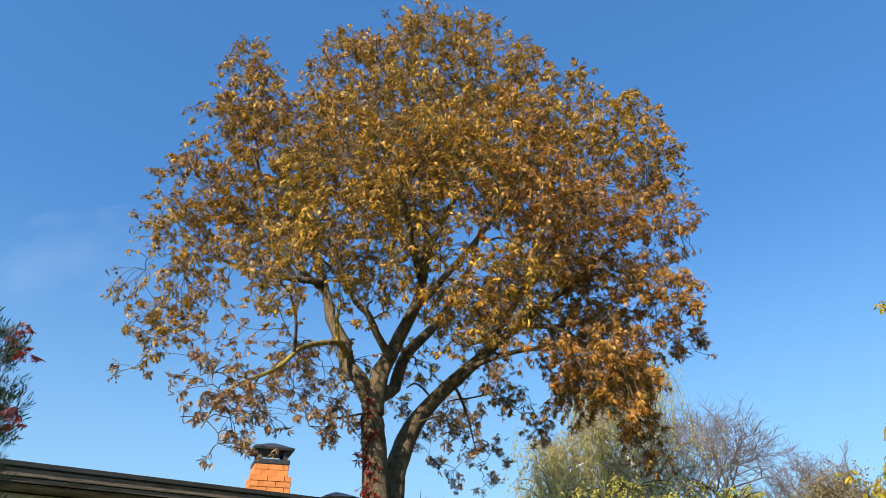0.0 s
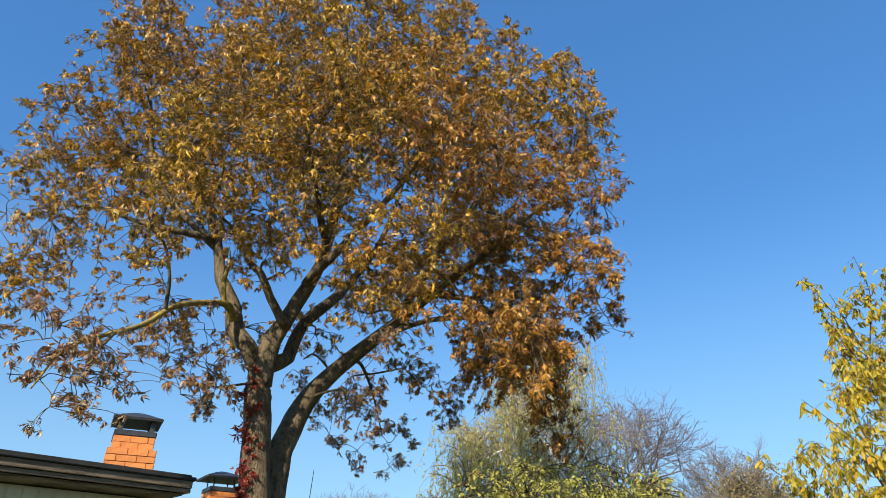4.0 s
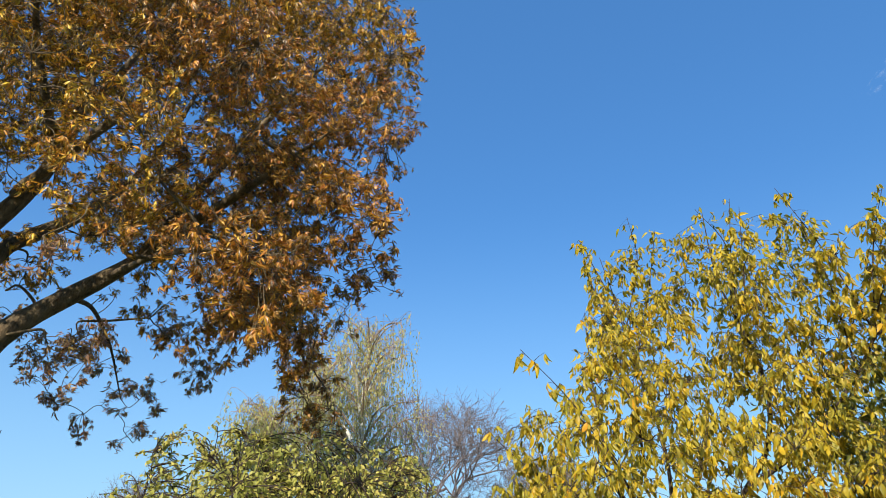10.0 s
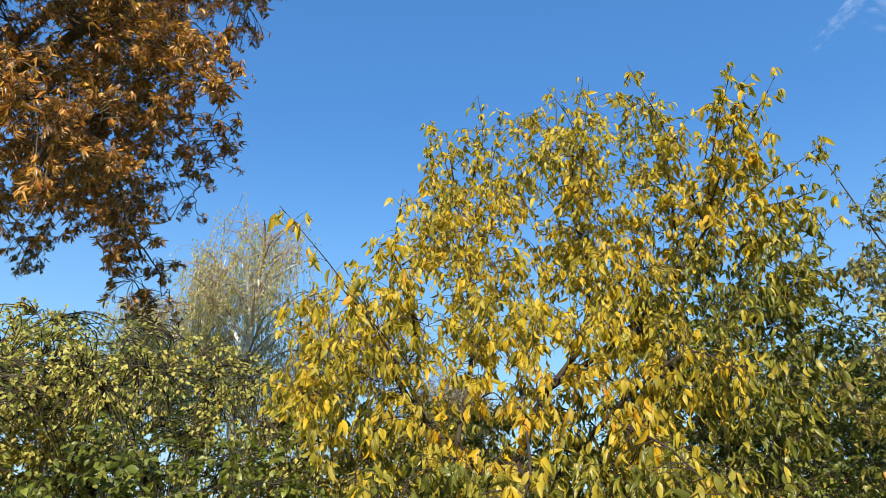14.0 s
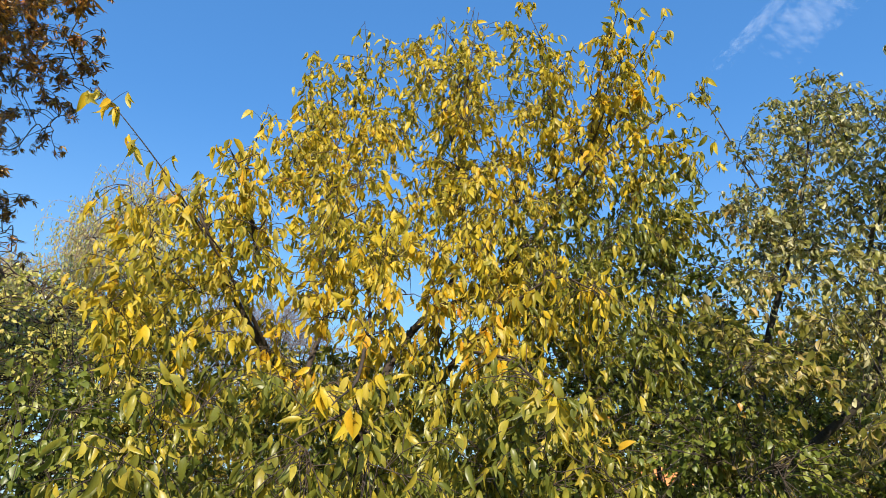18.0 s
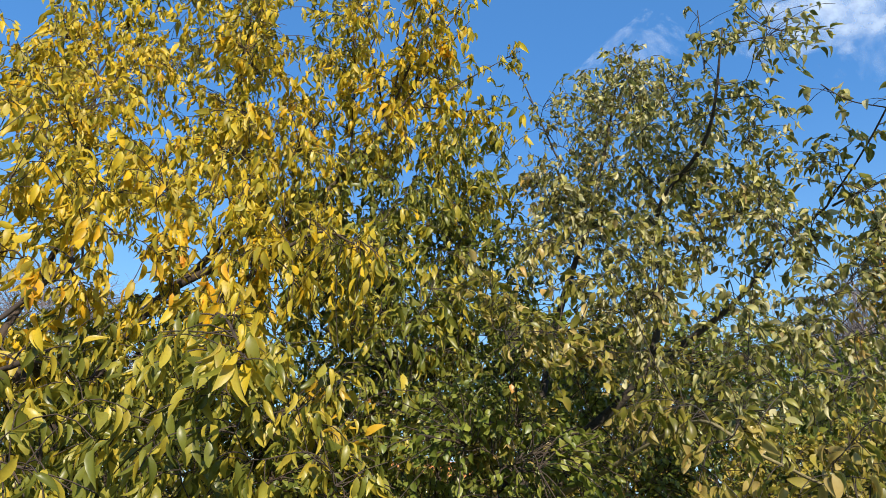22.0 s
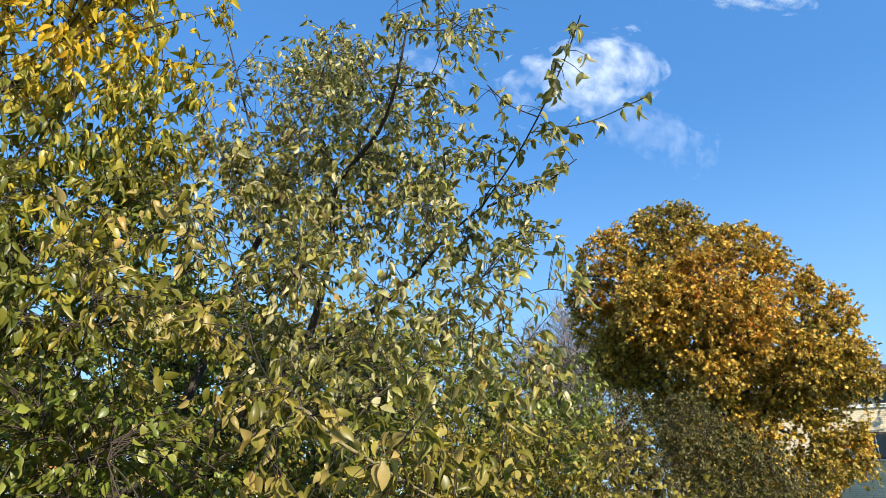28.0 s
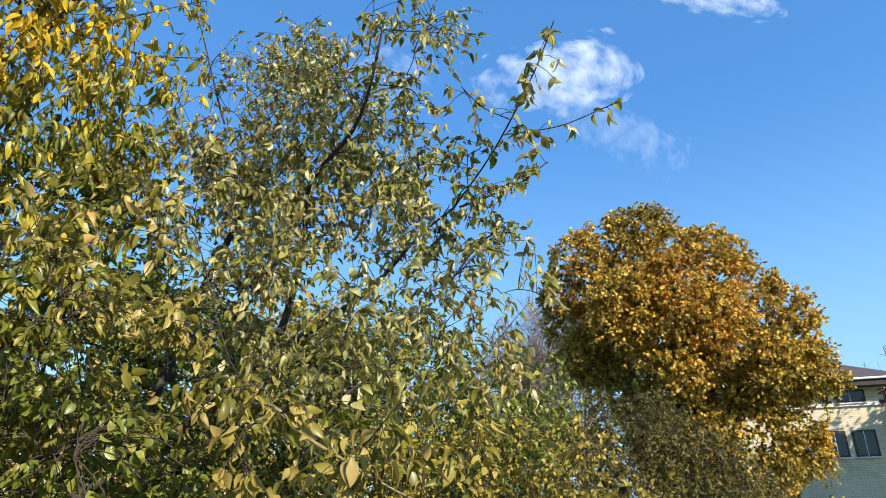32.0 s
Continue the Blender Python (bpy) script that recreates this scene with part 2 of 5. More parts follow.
LEAF_OLIVE = leaf_material("hedge_leaf", [(0.0, (0.102, 0.0928, 0.017)), (0.2, (0.363, 0.303, 0.045)), (0.36, (0.148, 0.121, 0.025)), (0.55, (0.522, 0.411, 0.06)), (0.7, (0.261, 0.215, 0.035)), (0.88, (0.658, 0.488, 0.1)), (1.0, (0.635, 0.332, 0.08))], 0.42, 0.42, 0.8, blotched=0.3)
LEAF_MAPLE = leaf_material("maple_leaf", [(0.0, (0.0477, 0.0555, 0.00956)), (0.2, (0.151, 0.137, 0.0191)), (0.36, (0.504, 0.373, 0.0551)), (0.48, (0.191, 0.133, 0.0255)), (0.62, (0.733, 0.49, 0.0688)), (0.78, (0.848, 0.458, 0.0505)), (0.9, (0.573, 0.213, 0.0321)), (1.0, (0.824, 0.245, 0.0275))], 0.28, 0.5, 0.3, blotched=0.15, size=8)
LEAF_BIRCH = leaf_material("birch_leaf", [(0.0, (0.30, 0.34, 0.10)), (0.5, (0.52, 0.50, 0.18)), (1.0, (0.66, 0.52, 0.20))], 0.5, 0.6, 0.25, blotched=0.0)
LEAF_RED = leaf_material("creeper_leaf", [(0.0, (0.09, 0.018, 0.016)), (0.5, (0.30, 0.045, 0.035)), (1.0, (0.50, 0.14, 0.07))], 0.35, 0.45, 2.0, blotched=0.2)
LEAF_PLUM = leaf_material("purple_leaf", [(0.0, (0.035, 0.012, 0.018)), (1.0, (0.15, 0.05, 0.06))], 0.25, 0.45, 2.0, blotched=0.1)
NEEDLE = leaf_material("cypress_needle", [(0.0, (0.025, 0.05, 0.03)), (0.6, (0.06, 0.10, 0.045)), (1.0, (0.14, 0.15, 0.04))], 0.15, 0.6, 1.5, blotched=0.3, blotch=(0.08, 0.05, 0.02), size=6)
BROWN_HAZE = leaf_material("russet_leaf", [(0.0, (0.12, 0.10, 0.05)), (0.6, (0.28, 0.22, 0.10)), (1.0, (0.40, 0.27, 0.11))], 0.3, 0.6, 0.2, blotched=0.0)
LEAF_UMBER = leaf_material("umber_leaf", [(0.0, (0.05, 0.05, 0.014)), (0.4, (0.15, 0.135, 0.028)), (0.7, (0.09, 0.078, 0.022)), (0.9, (0.20, 0.16, 0.04)), (1.0, (0.42, 0.34, 0.12))], 0.3, 0.5, 0.5, spec=0.3, blotched=0.0)
BRICK_ORANGE = surface("orange_brick", (0.62, 0.20, 0.055), (0.82, 0.32, 0.10), 9, 120, 0.85, 0.35, per_object=0.2)
MORTAR = surface("mortar", (0.50, 0.17, 0.055), (0.66, 0.26, 0.10), 14, 140, 0.95, 0.4)
CREAM_WALL = surface("cream_paint", (0.62, 0.57, 0.46), (0.78, 0.72, 0.58), 2, 40, 0.9, 0.2)
METAL_BLACK = surface("painted_sheet_metal", (0.018, 0.02, 0.022), (0.06, 0.062, 0.066), 6, 60, 0.45, 0.15, spec=0.5)
WOOD_EAVE = surface("weathered_eave_board", (0.055, 0.038, 0.026), (0.32, 0.24, 0.165), 5, 60, 0.85, 0.7, stretch=(0.5, 0.5, 5))
FELT = surface("roofing_felt", (0.02, 0.02, 0.02), (0.06, 0.058, 0.055), 4, 90, 0.9, 0.4)
ROOF_TILE = surface("dark_roof_tile", (0.055, 0.042, 0.042), (0.115, 0.085, 0.08), 2, 40, 0.7, 0.3)
WHITE_PAINT = surface("white_painted_wood", (0.66, 0.66, 0.63), (0.80, 0.80, 0.78), 3, 60, 0.6, 0.1)
FRAME_DARK = surface("dark_window_frame", (0.02, 0.016, 0.013), (0.06, 0.045, 0.035), 6, 60, 0.6, 0.1)
GRASS = surface("autumn_grass", (0.035, 0.055, 0.012), (0.12, 0.13, 0.035), 1.2, 25, 0.95, 0.6)
GLASS, _n, _l, _b = material("window_glass", 0.06, 0.0, 0.5)
_b.inputs["Base Color"].default_value = (0.015, 0.017, 0.02, 1)
CABLE = surface("black_cable", (0.015, 0.015, 0.015), (0.03, 0.03, 0.03), 5, 50, 0.6)


# ---- mesh helpers ----
from mathutils import kdtree


def mesh_of(name, verts, faces, mat, smooth=True):
    me = bpy.data.meshes.new(name)
    if isinstance(faces, np.ndarray):
        k = faces.shape[1]
        me.vertices.add(len(verts))
        me.vertices.foreach_set("co", np.asarray(verts, np.float32).ravel())
        me.loops.add(faces.size)
        me.loops.foreach_set("vertex_index", faces.astype(np.int32).ravel())
        me.polygons.add(len(faces))
        me.polygons.foreach_set("loop_start", np.arange(0, faces.size, k, dtype=np.int32))
        me.update(calc_edges=True)
    else:
        me.from_pydata([tuple(v) for v in verts], [], faces)
    if smooth:
        me.polygons.foreach_set("use_smooth", np.ones(len(me.polygons), bool))
    me.materials.append(mat)
    return me


def child(name, me, parent, label="", kind=""):
    ob = new(name, me)
    ob.parent = parent
    return tagged(ob, label=label, kind=kind)


def part(name, bm, mat, parent=None, label=""):
    me = bpy.data.meshes.new(name)
    bm.to_mesh(me)
    bm.free()
    me.materials.append(mat)
    ob = new(name, me)
    if parent:
        ob.parent = parent
    return tagged(ob, label=label)


def thing(name, at, label, category, group="", kind="", rz=0.0):
    ob = new(name)
    ob.matrix_world = pose(*at, 0, 0, rz)
    return tagged(ob, label, category, group, kind)


def box(sx, sy, sz, at=(0, 0, 0), bevel=0.0, bm=None):
    own = bm or bmesh.new()
    made = bmesh.ops.create_cube(own, size=1.0, matrix=Matrix.Translation(at) @ Matrix.Diagonal((sx, sy, sz, 1)))
    if bevel:
        edges = list({e for v in made["verts"] for e in v.link_edges})
        bmesh.ops.bevel(own, geom=edges, offset=bevel, segments=2, affect="EDGES")
    return own


class Tubes:
    """Collects tapered tubes into one quad mesh."""

    def __init__(self):
        self.v, self.f, self.n = [], [], 0

    def add(self, pts, radii, sides=6):
        pts = np.asarray(pts, float)
        k = len(pts)
        tan = np.gradient(pts, axis=0)
        tan /= np.linalg.norm(tan, axis=1)[:, None] + 1e-9
        ref = np.array([0.31, 0.95, 0.05]) if abs(tan[0][2]) > 0.8 else np.array([0.0, 0.0, 1.0])
        a = np.cross(tan, ref)
        a /= np.linalg.norm(a, axis=1)[:, None] + 1e-9
        b = np.cross(tan, a)
        ang = np.arange(sides) * 2 * np.pi / sides
        ring = a[:, None] * np.cos(ang)[None, :, None] + b[:, None] * np.sin(ang)[None, :, None]
        wide = np.asarray(radii)[:, None, None] * np.ones((1, sides, 1))
        if sides > 9:
            along = np.arange(k)[:, None] * 0.5
            wide *= (1 + 0.05 * np.sin(3 * ang[None] + along * 0.3) + 0.04 * np.sin(5 * ang[None] - along * 0.4) + 0.03 * np.sin(2 * ang[None] + along))[:, :, None]
        self.v.append((pts[:, None] + ring * wide).reshape(-1, 3))
        i, j = np.meshgrid(np.arange(k - 1), np.arange(sides), indexing="ij")
        j2 = (j + 1) % sides
        q = np.stack([i * sides + j, i * sides + j2, (i + 1) * sides + j2, (i + 1) * sides + j], -1).reshape(-1, 4)
        self.f.append(q + self.n)
        self.n += k * sides

    def add_many(self, pts, radii, sides=3):
        """Many tubes of one length at once: pts (n, k, 3), radii (n, k)."""
        n, k = radii.shape
        tan = np.gradient(pts, axis=1)
        tan /= np.linalg.norm(tan, axis=2)[..., None] + 1e-9
        a = np.cross(tan, np.array([0.37, 0.61, 0.7]))
        a /= np.linalg.norm(a, axis=2)[..., None] + 1e-9
        b = np.cross(tan, a)
        ang = np.arange(sides) * 2 * np.pi / sides
        ring = a[:, :, None] * np.cos(ang)[:, None] + b[:, :, None] * np.sin(ang)[:, None]
        self.v.append((pts[:, :, None] + ring * radii[:, :, None, None]).reshape(-1, 3))
        i, j = np.meshgrid(np.arange(k - 1), np.arange(sides), indexing="ij")
        j2 = (j + 1) % sides
        q = np.stack([i * sides + j, i * sides + j2, (i + 1) * sides + j2, (i + 1) * sides + j], -1).reshape(-1, 4)
        self.f.append((q[None] + (np.arange(n) * k * sides)[:, None, None]).reshape(-1, 4) + self.n)
        self.n += n * k * sides

    def mesh(self, name, mat, origin=(0, 0, 0)):
        return mesh_of(name, np.concatenate(self.v) - np.asarray(origin, float), np.concatenate(self.f), mat)


def smooth_path(ctrl, steps=6, wobble=0.0, rng=None):
    """Catmull-Rom through rows of (x, y, z, radius)."""
    c = np.asarray(ctrl, float)
    c = np.vstack([2 * c[0] - c[1], c, 2 * c[-1] - c[-2]])
    out = []
    for i in range(1, len(c) - 2):
        for s in np.arange(steps) / steps:
            p0, p1, p2, p3 = c[i - 1 : i + 3]
            out.append(0.5 * (2 * p1 + (p2 - p0) * s + (2 * p0 - 5 * p1 + 4 * p2 - p3) * s * s + (3 * p1 - p0 - 3 * p2 + p3) * s**3))
    out.append(c[-2])
    out = np.array(out)
    out[:, 3] = np.maximum(out[:, 3], 0.002)
    if wobble and rng is not None:
        k = np.arange(0, len(out) + 3, 4)
        sway = np.stack([np.interp(np.arange(len(out)), k, rng.normal(0, 1, len(k))) for _ in range(4)], -1)
        out[1:-1, :3] += sway[1:-1, :3] * 1.4 * wobble * out[1:-1, 3:4]
        out[1:-1, 3] *= 1 + 0.07 * np.clip(sway[1:-1, 3], -1.5, 1.5)
    return out


def turned(axis, normal):
    """Rotations whose y runs along axis and whose z leans towards normal."""
    y = axis / (np.linalg.norm(axis, axis=1)[:, None] + 1e-9)
    z = normal - (normal * y).sum(1)[:, None] * y
    z /= np.linalg.norm(z, axis=1)[:, None] + 1e-9
    return np.stack([np.cross(y, z), y, z], -1)


def blade(length, width, fold=0.25, droop=0.25, belly=0.45, rows=4, curl=0.0, tip=0.04):
    """One leaf blade along y: two halves folded at the midrib, arching down towards the tip."""
    v, f = [], []
    for i in range(rows + 1):
        s = i / rows
        w = width * (math.sin(math.pi * s ** (belly + 0.3)) ** 0.8 if 0 < i < rows else (tip if i else 0.04))
        y, z = length * s * (1 - 0.1 * s), -droop * length * s * s
        side = math.sin(s * 5 + 1) * curl * width
        v += [(-w / 2 + side, y, z + fold * w / 2), (side, y, z), (w / 2 + side, y, z + fold * w / 2)]
    for i in range(rows):
        a = 3 * i
        f += [(a, a + 1, a + 4, a + 3), (a + 1, a + 2, a + 5, a + 4)]
    return np.array(v), np.array(f)


def leaflet(length, width, fold, droop, curl):
    """A narrow blade, widest towards its blunt tip, curling down."""
    v = []
    for s, w in ((0.0, 0.06), (0.6, 1.0), (1.0, 0.3)):
        side, z = math.sin(s * 5 + 1) * curl * width, -droop * length * s * s
        v += [(-w * width / 2 + side, length * s * (1 - 0.2 * s * droop), z + fold * w * width / 2), (side, length * s * (1 - 0.2 * s * droop), z), (w * width / 2 + side, length * s * (1 - 0.2 * s * droop), z + fold * w * width / 2)]
    return np.array(v), np.array([(0, 1, 4, 3), (1, 2, 5, 4), (3, 4, 7, 6), (4, 5, 8, 7)])


def palmate(n=5, length=0.15, width=0.055, spread=62, droop=0.45, curl=0.3, seed=0):
    """A hand-shaped leaf: leaflets fanned out from the end of a stalk."""
    rng = np.random.default_rng(seed)
    vs, fs, k = [], [], 0
    for i in range(n):
        a = radians((i / (n - 1) - 0.5) * 2 * spread)
        s = (1.0 - 0.28 * abs(i / (n - 1) - 0.5) * 2) * rng.uniform(0.85, 1.1)
        v, f = leaflet(length * s, width * s, rng.uniform(0.3, 1.1), droop * rng.uniform(0.5, 1.6), curl * rng.uniform(-1, 1))
        ro = np.array(Euler((rng.uniform(-0.35, 0.2), rng.uniform(-0.5, 0.5), -a)).to_matrix())
        v = v @ ro.T
        vs.append(v)
        fs.append(f + k)
        k += len(v)
    return np.concatenate(vs), np.concatenate(fs)


def lobed(size=0.14):
    """A five-lobed leaf folded along its midrib."""
    v = [(0, 0, 0), (0.5, 0.15, 0.08), (0.26, 0.42, 0.05), (0.52, 0.72, 0.1), (0.18, 0.72, 0.02), (0, 1.05, -0.15), (-0.18, 0.72, 0.02), (-0.52, 0.72, 0.1), (-0.26, 0.42, 0.05), (-0.5, 0.15, 0.08)]
    f = [(0, 1, 2, 4), (4, 2, 3, 4), (0, 4, 5, 6), (0, 6, 8, 9), (6, 7, 8, 6)]
    return np.array(v) * size, np.array([(0, 1, 2, 4), (2, 3, 4, 4), (0, 4, 5, 6), (0, 6, 8, 9), (6, 7, 8, 8)])


def scatter(templates, pos, rot, scale, rng):
    """Joins many placed copies of the leaf templates into one vertex and face array."""
    vs, fs, k = [], [], 0
    pick = rng.integers(0, len(templates), len(pos))
    for i, (tv, tf) in enumerate(templates):
        m = pick == i
        if not m.any():
            continue
        v = np.einsum("nij,kj->nki", rot[m], tv) * scale[m][:, None, None] + pos[m][:, None]
        n = len(v)
        fs.append((tf[None] + (np.arange(n) * len(tv))[:, None, None]).reshape(-1, tf.shape[1]) + k)
        vs.append(v.reshape(-1, 3))
        k += n * len(tv)
    return np.concatenate(vs), np.concatenate(fs)


def tri_quads(f):
    """Degenerate quads of a lobed leaf as triangles."""
    out = []
    for q in f:
        out.append(q[:3])
        if q[2] != q[3]:
            out.append(q[[0, 2, 3]])
    return np.array(out)


class Tree:
    """A woody plant: named limbs given by their lines, boughs that reach out to clumps of twigs, and leaves on the twigs."""

    def __init__(self, name, base, label, category, bark, seed, group=""):
        self.root = thing(name, base, label, category, group)
        self.base, self.bark, self.rng = np.array(base, float), bark, np.random.default_rng(seed)
        self.nodes, self.twigs = [], Tubes()
        self.pos, self.axis, self.size, self.cl = [], [], [], []

    def limb(self, name, ctrl, sides=8, steps=6, wobble=0.12, bark=None, label=""):
        p = smooth_path(ctrl, steps, wobble, self.rng)
        t = Tubes()
        closed = np.vstack([p[:1] * (1, 1, 1, 0), p, p[-1:] * (1, 1, 1, 0)])
        t.add(closed[:, :3], closed[:, 3], sides)
        child(name, t.mesh(name, bark or self.bark, self.base), self.root, label)
        self.nodes += list(p[len(p) // 4 :])
        return p

    def clump(self, c, r, twigs, leaves, reach=1.0, droop=0.25, size=1.0, bough=0.02, squash=(1, 1, 0.85), hang=0.5, surface=0.6, out=0.6, from_=None):
        """Twigs fill a ball round c; each bears leaves. hang: how far the leaves droop."""
        rng, c = self.rng, np.asarray(c, float)
        nodes = np.array(self.nodes)
        start = from_ if from_ is not None else nodes[np.argmin(np.linalg.norm((nodes[:, :3] - c) * (1, 1, 0.8), axis=1) + 0.6 * np.maximum(0, nodes[:, 2] - c[2]))]
        a = np.asarray(start[:3], float)
        gap = np.linalg.norm(c - a)
        r0 = min(max(bough * (0.4 + gap * 0.25), 0.0035), max(start[3] * 0.75, 0.0035))
        mid1 = a + (c - a) * 0.35 + rng.normal(0, 0.09, 3) * gap + (0, 0, 0.08 * gap)
        mid2 = a + (c - a) * 0.7 + rng.normal(0, 0.07, 3) * gap + (0, 0, 0.05 * gap)
        p = smooth_path([(*a, r0), (*mid1, r0 * 0.75), (*mid2, r0 * 0.5), (*c, r0 * 0.3)], 4, 0.2, rng)
        self.twigs.add(p[:, :3], p[:, 3], 5)
        self.nodes += list(p[4::2])
        for _ in range(twigs):
            d = rng.normal(0, 1, 3)
            d /= np.linalg.norm(d)
            e = c + d * r * np.asarray(squash) * (surface + (1 - surface) * rng.random()) * reach
            s = p[rng.integers(len(p) // 2, len(p))]
            g = np.linalg.norm(e - s[:3])
            m = s[:3] + (e - s[:3]) * 0.5 + rng.normal(0, 0.1, 3) * g + (0, 0, 0.1 * g)
            e = e - np.array((0, 0, droop * g * 0.5))
            q = smooth_path([(*s[:3], r0 * 0.28), (*m, r0 * 0.2), (*e, 0.0012)], 3)
            self.twigs.add(q[:, :3], np.maximum(q[:, 3], 0.0012), 3)
            way = e - m
            way /= np.linalg.norm(way) + 1e-9
            k = max(1, int(rng.poisson(leaves)))
            along = rng.uniform(0.3, 1.04, k)
            idx = np.clip((along * (len(q) - 1)).astype(int), 0, len(q) - 2)
            f = (along * (len(q) - 1) - idx)[:, None]
            at = q[idx, :3] * (1 - f) + q[idx + 1, :3] * f
            self.pos.append(at)
            ax = rng.normal(0, 0.55, (k, 3)) + way * out + np.array((0, 0, -hang * 1.6))
            self.axis.append(ax)
            self.size.append(np.full(k, size) * rng.uniform(0.6, 1.2, k))

    def ramify(self, balls, hubs, ends, leaves=2.2, size=1.0, hang=1.2, droop=0.3, thick=0.012, thin=None, gaps=0.02, fine=0.007):
        """Fills balls with forking branches: hubs for each cubic metre, then ends, each ending in a drooping whorl of leaves."""
        rng = self.rng
        pts = []
        for dens, scale in ((hubs, 0.75), (ends, 1.0)):
            got = []
            for x, y, z, r in balls:
                n = max(1, int(rng.poisson(dens * (thin(x, y, z) if thin else 1.0) * r**2.6)))
                d = rng.normal(0, 1, (n, 3))
                d *= (rng.random(n) ** 0.42 * r * scale / np.linalg.norm(d, axis=1))[:, None]
                got.append(np.array((x, y, z)) + d)
            pts.append(np.concatenate(got))
        nodes = np.array(self.nodes)[:, :4]
        p = pts[0]
        near = np.array([np.linalg.norm(nodes[:, :3] - q, axis=1).min() for q in p])
        for q in p[np.argsort(near)]:
            away = np.linalg.norm(nodes[:, :3] - q, axis=1) + 0.6 * np.maximum(0, nodes[:, 2] - q[2])
            s = nodes[np.argmin(away)]
            g = np.linalg.norm(q - s[:3])
            r0 = min(s[3] * 0.8, thick * (1.0 + 1.1 * g))
            m1 = s[:3] + (q - s[:3]) * 0.35 + rng.normal(0, 0.12, 3) * g
            m2 = s[:3] + (q - s[:3]) * 0.75 + rng.normal(0, 0.1, 3) * g + (0, 0, 0.12 * g)
            w = smooth_path([(*s[:3], r0), (*m1, r0 * 0.8), (*m2, r0 * 0.62), (*q, max(r0 * 0.4, fine))], 4)
            self.twigs.add(w[:, :3], np.maximum(w[:, 3], fine), 5)
            nodes = np.vstack([nodes, w[3:]])
        self.nodes = list(nodes)
        q = pts[1]
        keep = np.array([noise.noise(e * 1.3) + 0.6 * noise.noise(e * 3.1) + 0.5 * rng.random() for e in q]) > gaps
        q = q[keep]
        n = len(q)
        pick = [int(np.argmin(np.linalg.norm(nodes[:, :3] - e, axis=1) + 0.25 * np.maximum(0, nodes[:, 2] - e[2]))) for e in q]
        s = nodes[pick]
        step = q - s[:, :3]
        g = np.linalg.norm(step, axis=1)[:, None]
        m = s[:, :3] + step * 0.55 + rng.normal(0, 0.13, (n, 3)) * g + g * (0, 0, 0.18)
        e = q - g * (0, 0, droop * 0.5)
        t = np.linspace(0, 1, 6)[None, :, None]
        w = s[:, None, :3] * (1 - t) ** 2 + 2 * m[:, None] * t * (1 - t) + e[:, None] * t**2
        r0 = np.minimum(s[:, 3] * 0.7, thick * 0.55)
        self.twigs.add_many(w, np.maximum(r0[:, None] * (1 - 0.65 * t[:, :, 0]), fine * 0.8), 3)
        own = np.repeat(np.arange(n), 1 + rng.poisson(max(leaves - 1, 0.01), n))
        k = len(own)
        f = (rng.uniform(0.3, 1.0, k) ** 0.3) * 4.999
        lo = f.astype(int)
        at = w[own, lo] + (w[own, lo + 1] - w[own, lo]) * (f - lo)[:, None]
        way = (e - m)[own] / (np.linalg.norm((e - m)[own], axis=1)[:, None] + 1e-9)
        stalk = rng.normal(0, 0.5, (k, 3)) + way * 0.8 + (0, 0, 0.1)
        tip = at + stalk * 0.11 * size
        self.twigs.add_many(np.stack([at, (at + tip) / 2 + (0, 0, 0.012), tip], 1), np.tile((0.003, 0.0025, 0.002), (k, 1)), 3)
        self.pos.append(tip)
        self.axis.append(stalk * 0.55 + rng.normal(0, 0.35, (k, 3)) - np.array((0, 0, hang)) * rng.uniform(0.4, 1.1, (k, 1)))
        self.size.append(size * rng.uniform(0.7, 1.2, k))

    def fill(self, balls, hubs, ends, leaves=5.0, size=1.0, hang=1.2, droop=0.3, thick=0.008, fine=0.0015, along=0.2, stalk=0.02, gaps=-9.0, lift=0.15, out=0.5, scale=1.6):
        """Fills the joined volume of balls evenly: hubs and ends count for each cubic metre; leaves sit along the end twigs."""
        rng = self.rng
        b = np.array(balls, float)
        pts = []
        for dens, wide in ((hubs, 0.8), (ends, 1.0)):
            got = []
            for i, (x, y, z, r) in enumerate(b):
                n = max(1, int(rng.poisson(dens * 4.19 * r**3)))
                d = rng.normal(0, 1, (n, 3))
                d *= (rng.random(n) ** 0.36 * r * wide / np.linalg.norm(d, axis=1))[:, None]
                p = b[i, :3] + d
                if i:
                    p = p[(np.linalg.norm(p[:, None] - b[None, :i, :3], axis=2) > b[None, :i, 3] * 0.97).all(1)]
                got.append(p)
            pts.append(np.concatenate(got))
        nodes = [np.asarray(k, float)[:4] for k in self.nodes]
        arr = np.array(nodes)
        near = np.array([np.linalg.norm(arr[:, :3] - q, axis=1).min() for q in pts[0]])
        for q in pts[0][np.argsort(near)]:
            away = np.linalg.norm(arr[:, :3] - q, axis=1) + 0.5 * np.maximum(0, arr[:, 2] - q[2])
            s = arr[np.argmin(away)]
            g = np.linalg.norm(q - s[:3])
            r0 = min(s[3] * 0.75, thick * (0.5 + 0.9 * g))
            m1 = s[:3] + (q - s[:3]) * 0.35 + rng.normal(0, 0.08, 3) * g + (0, 0, lift * 0.5 * g)
            m2 = s[:3] + (q - s[:3]) * 0.7 + rng.normal(0, 0.08, 3) * g + (0, 0, lift * g)
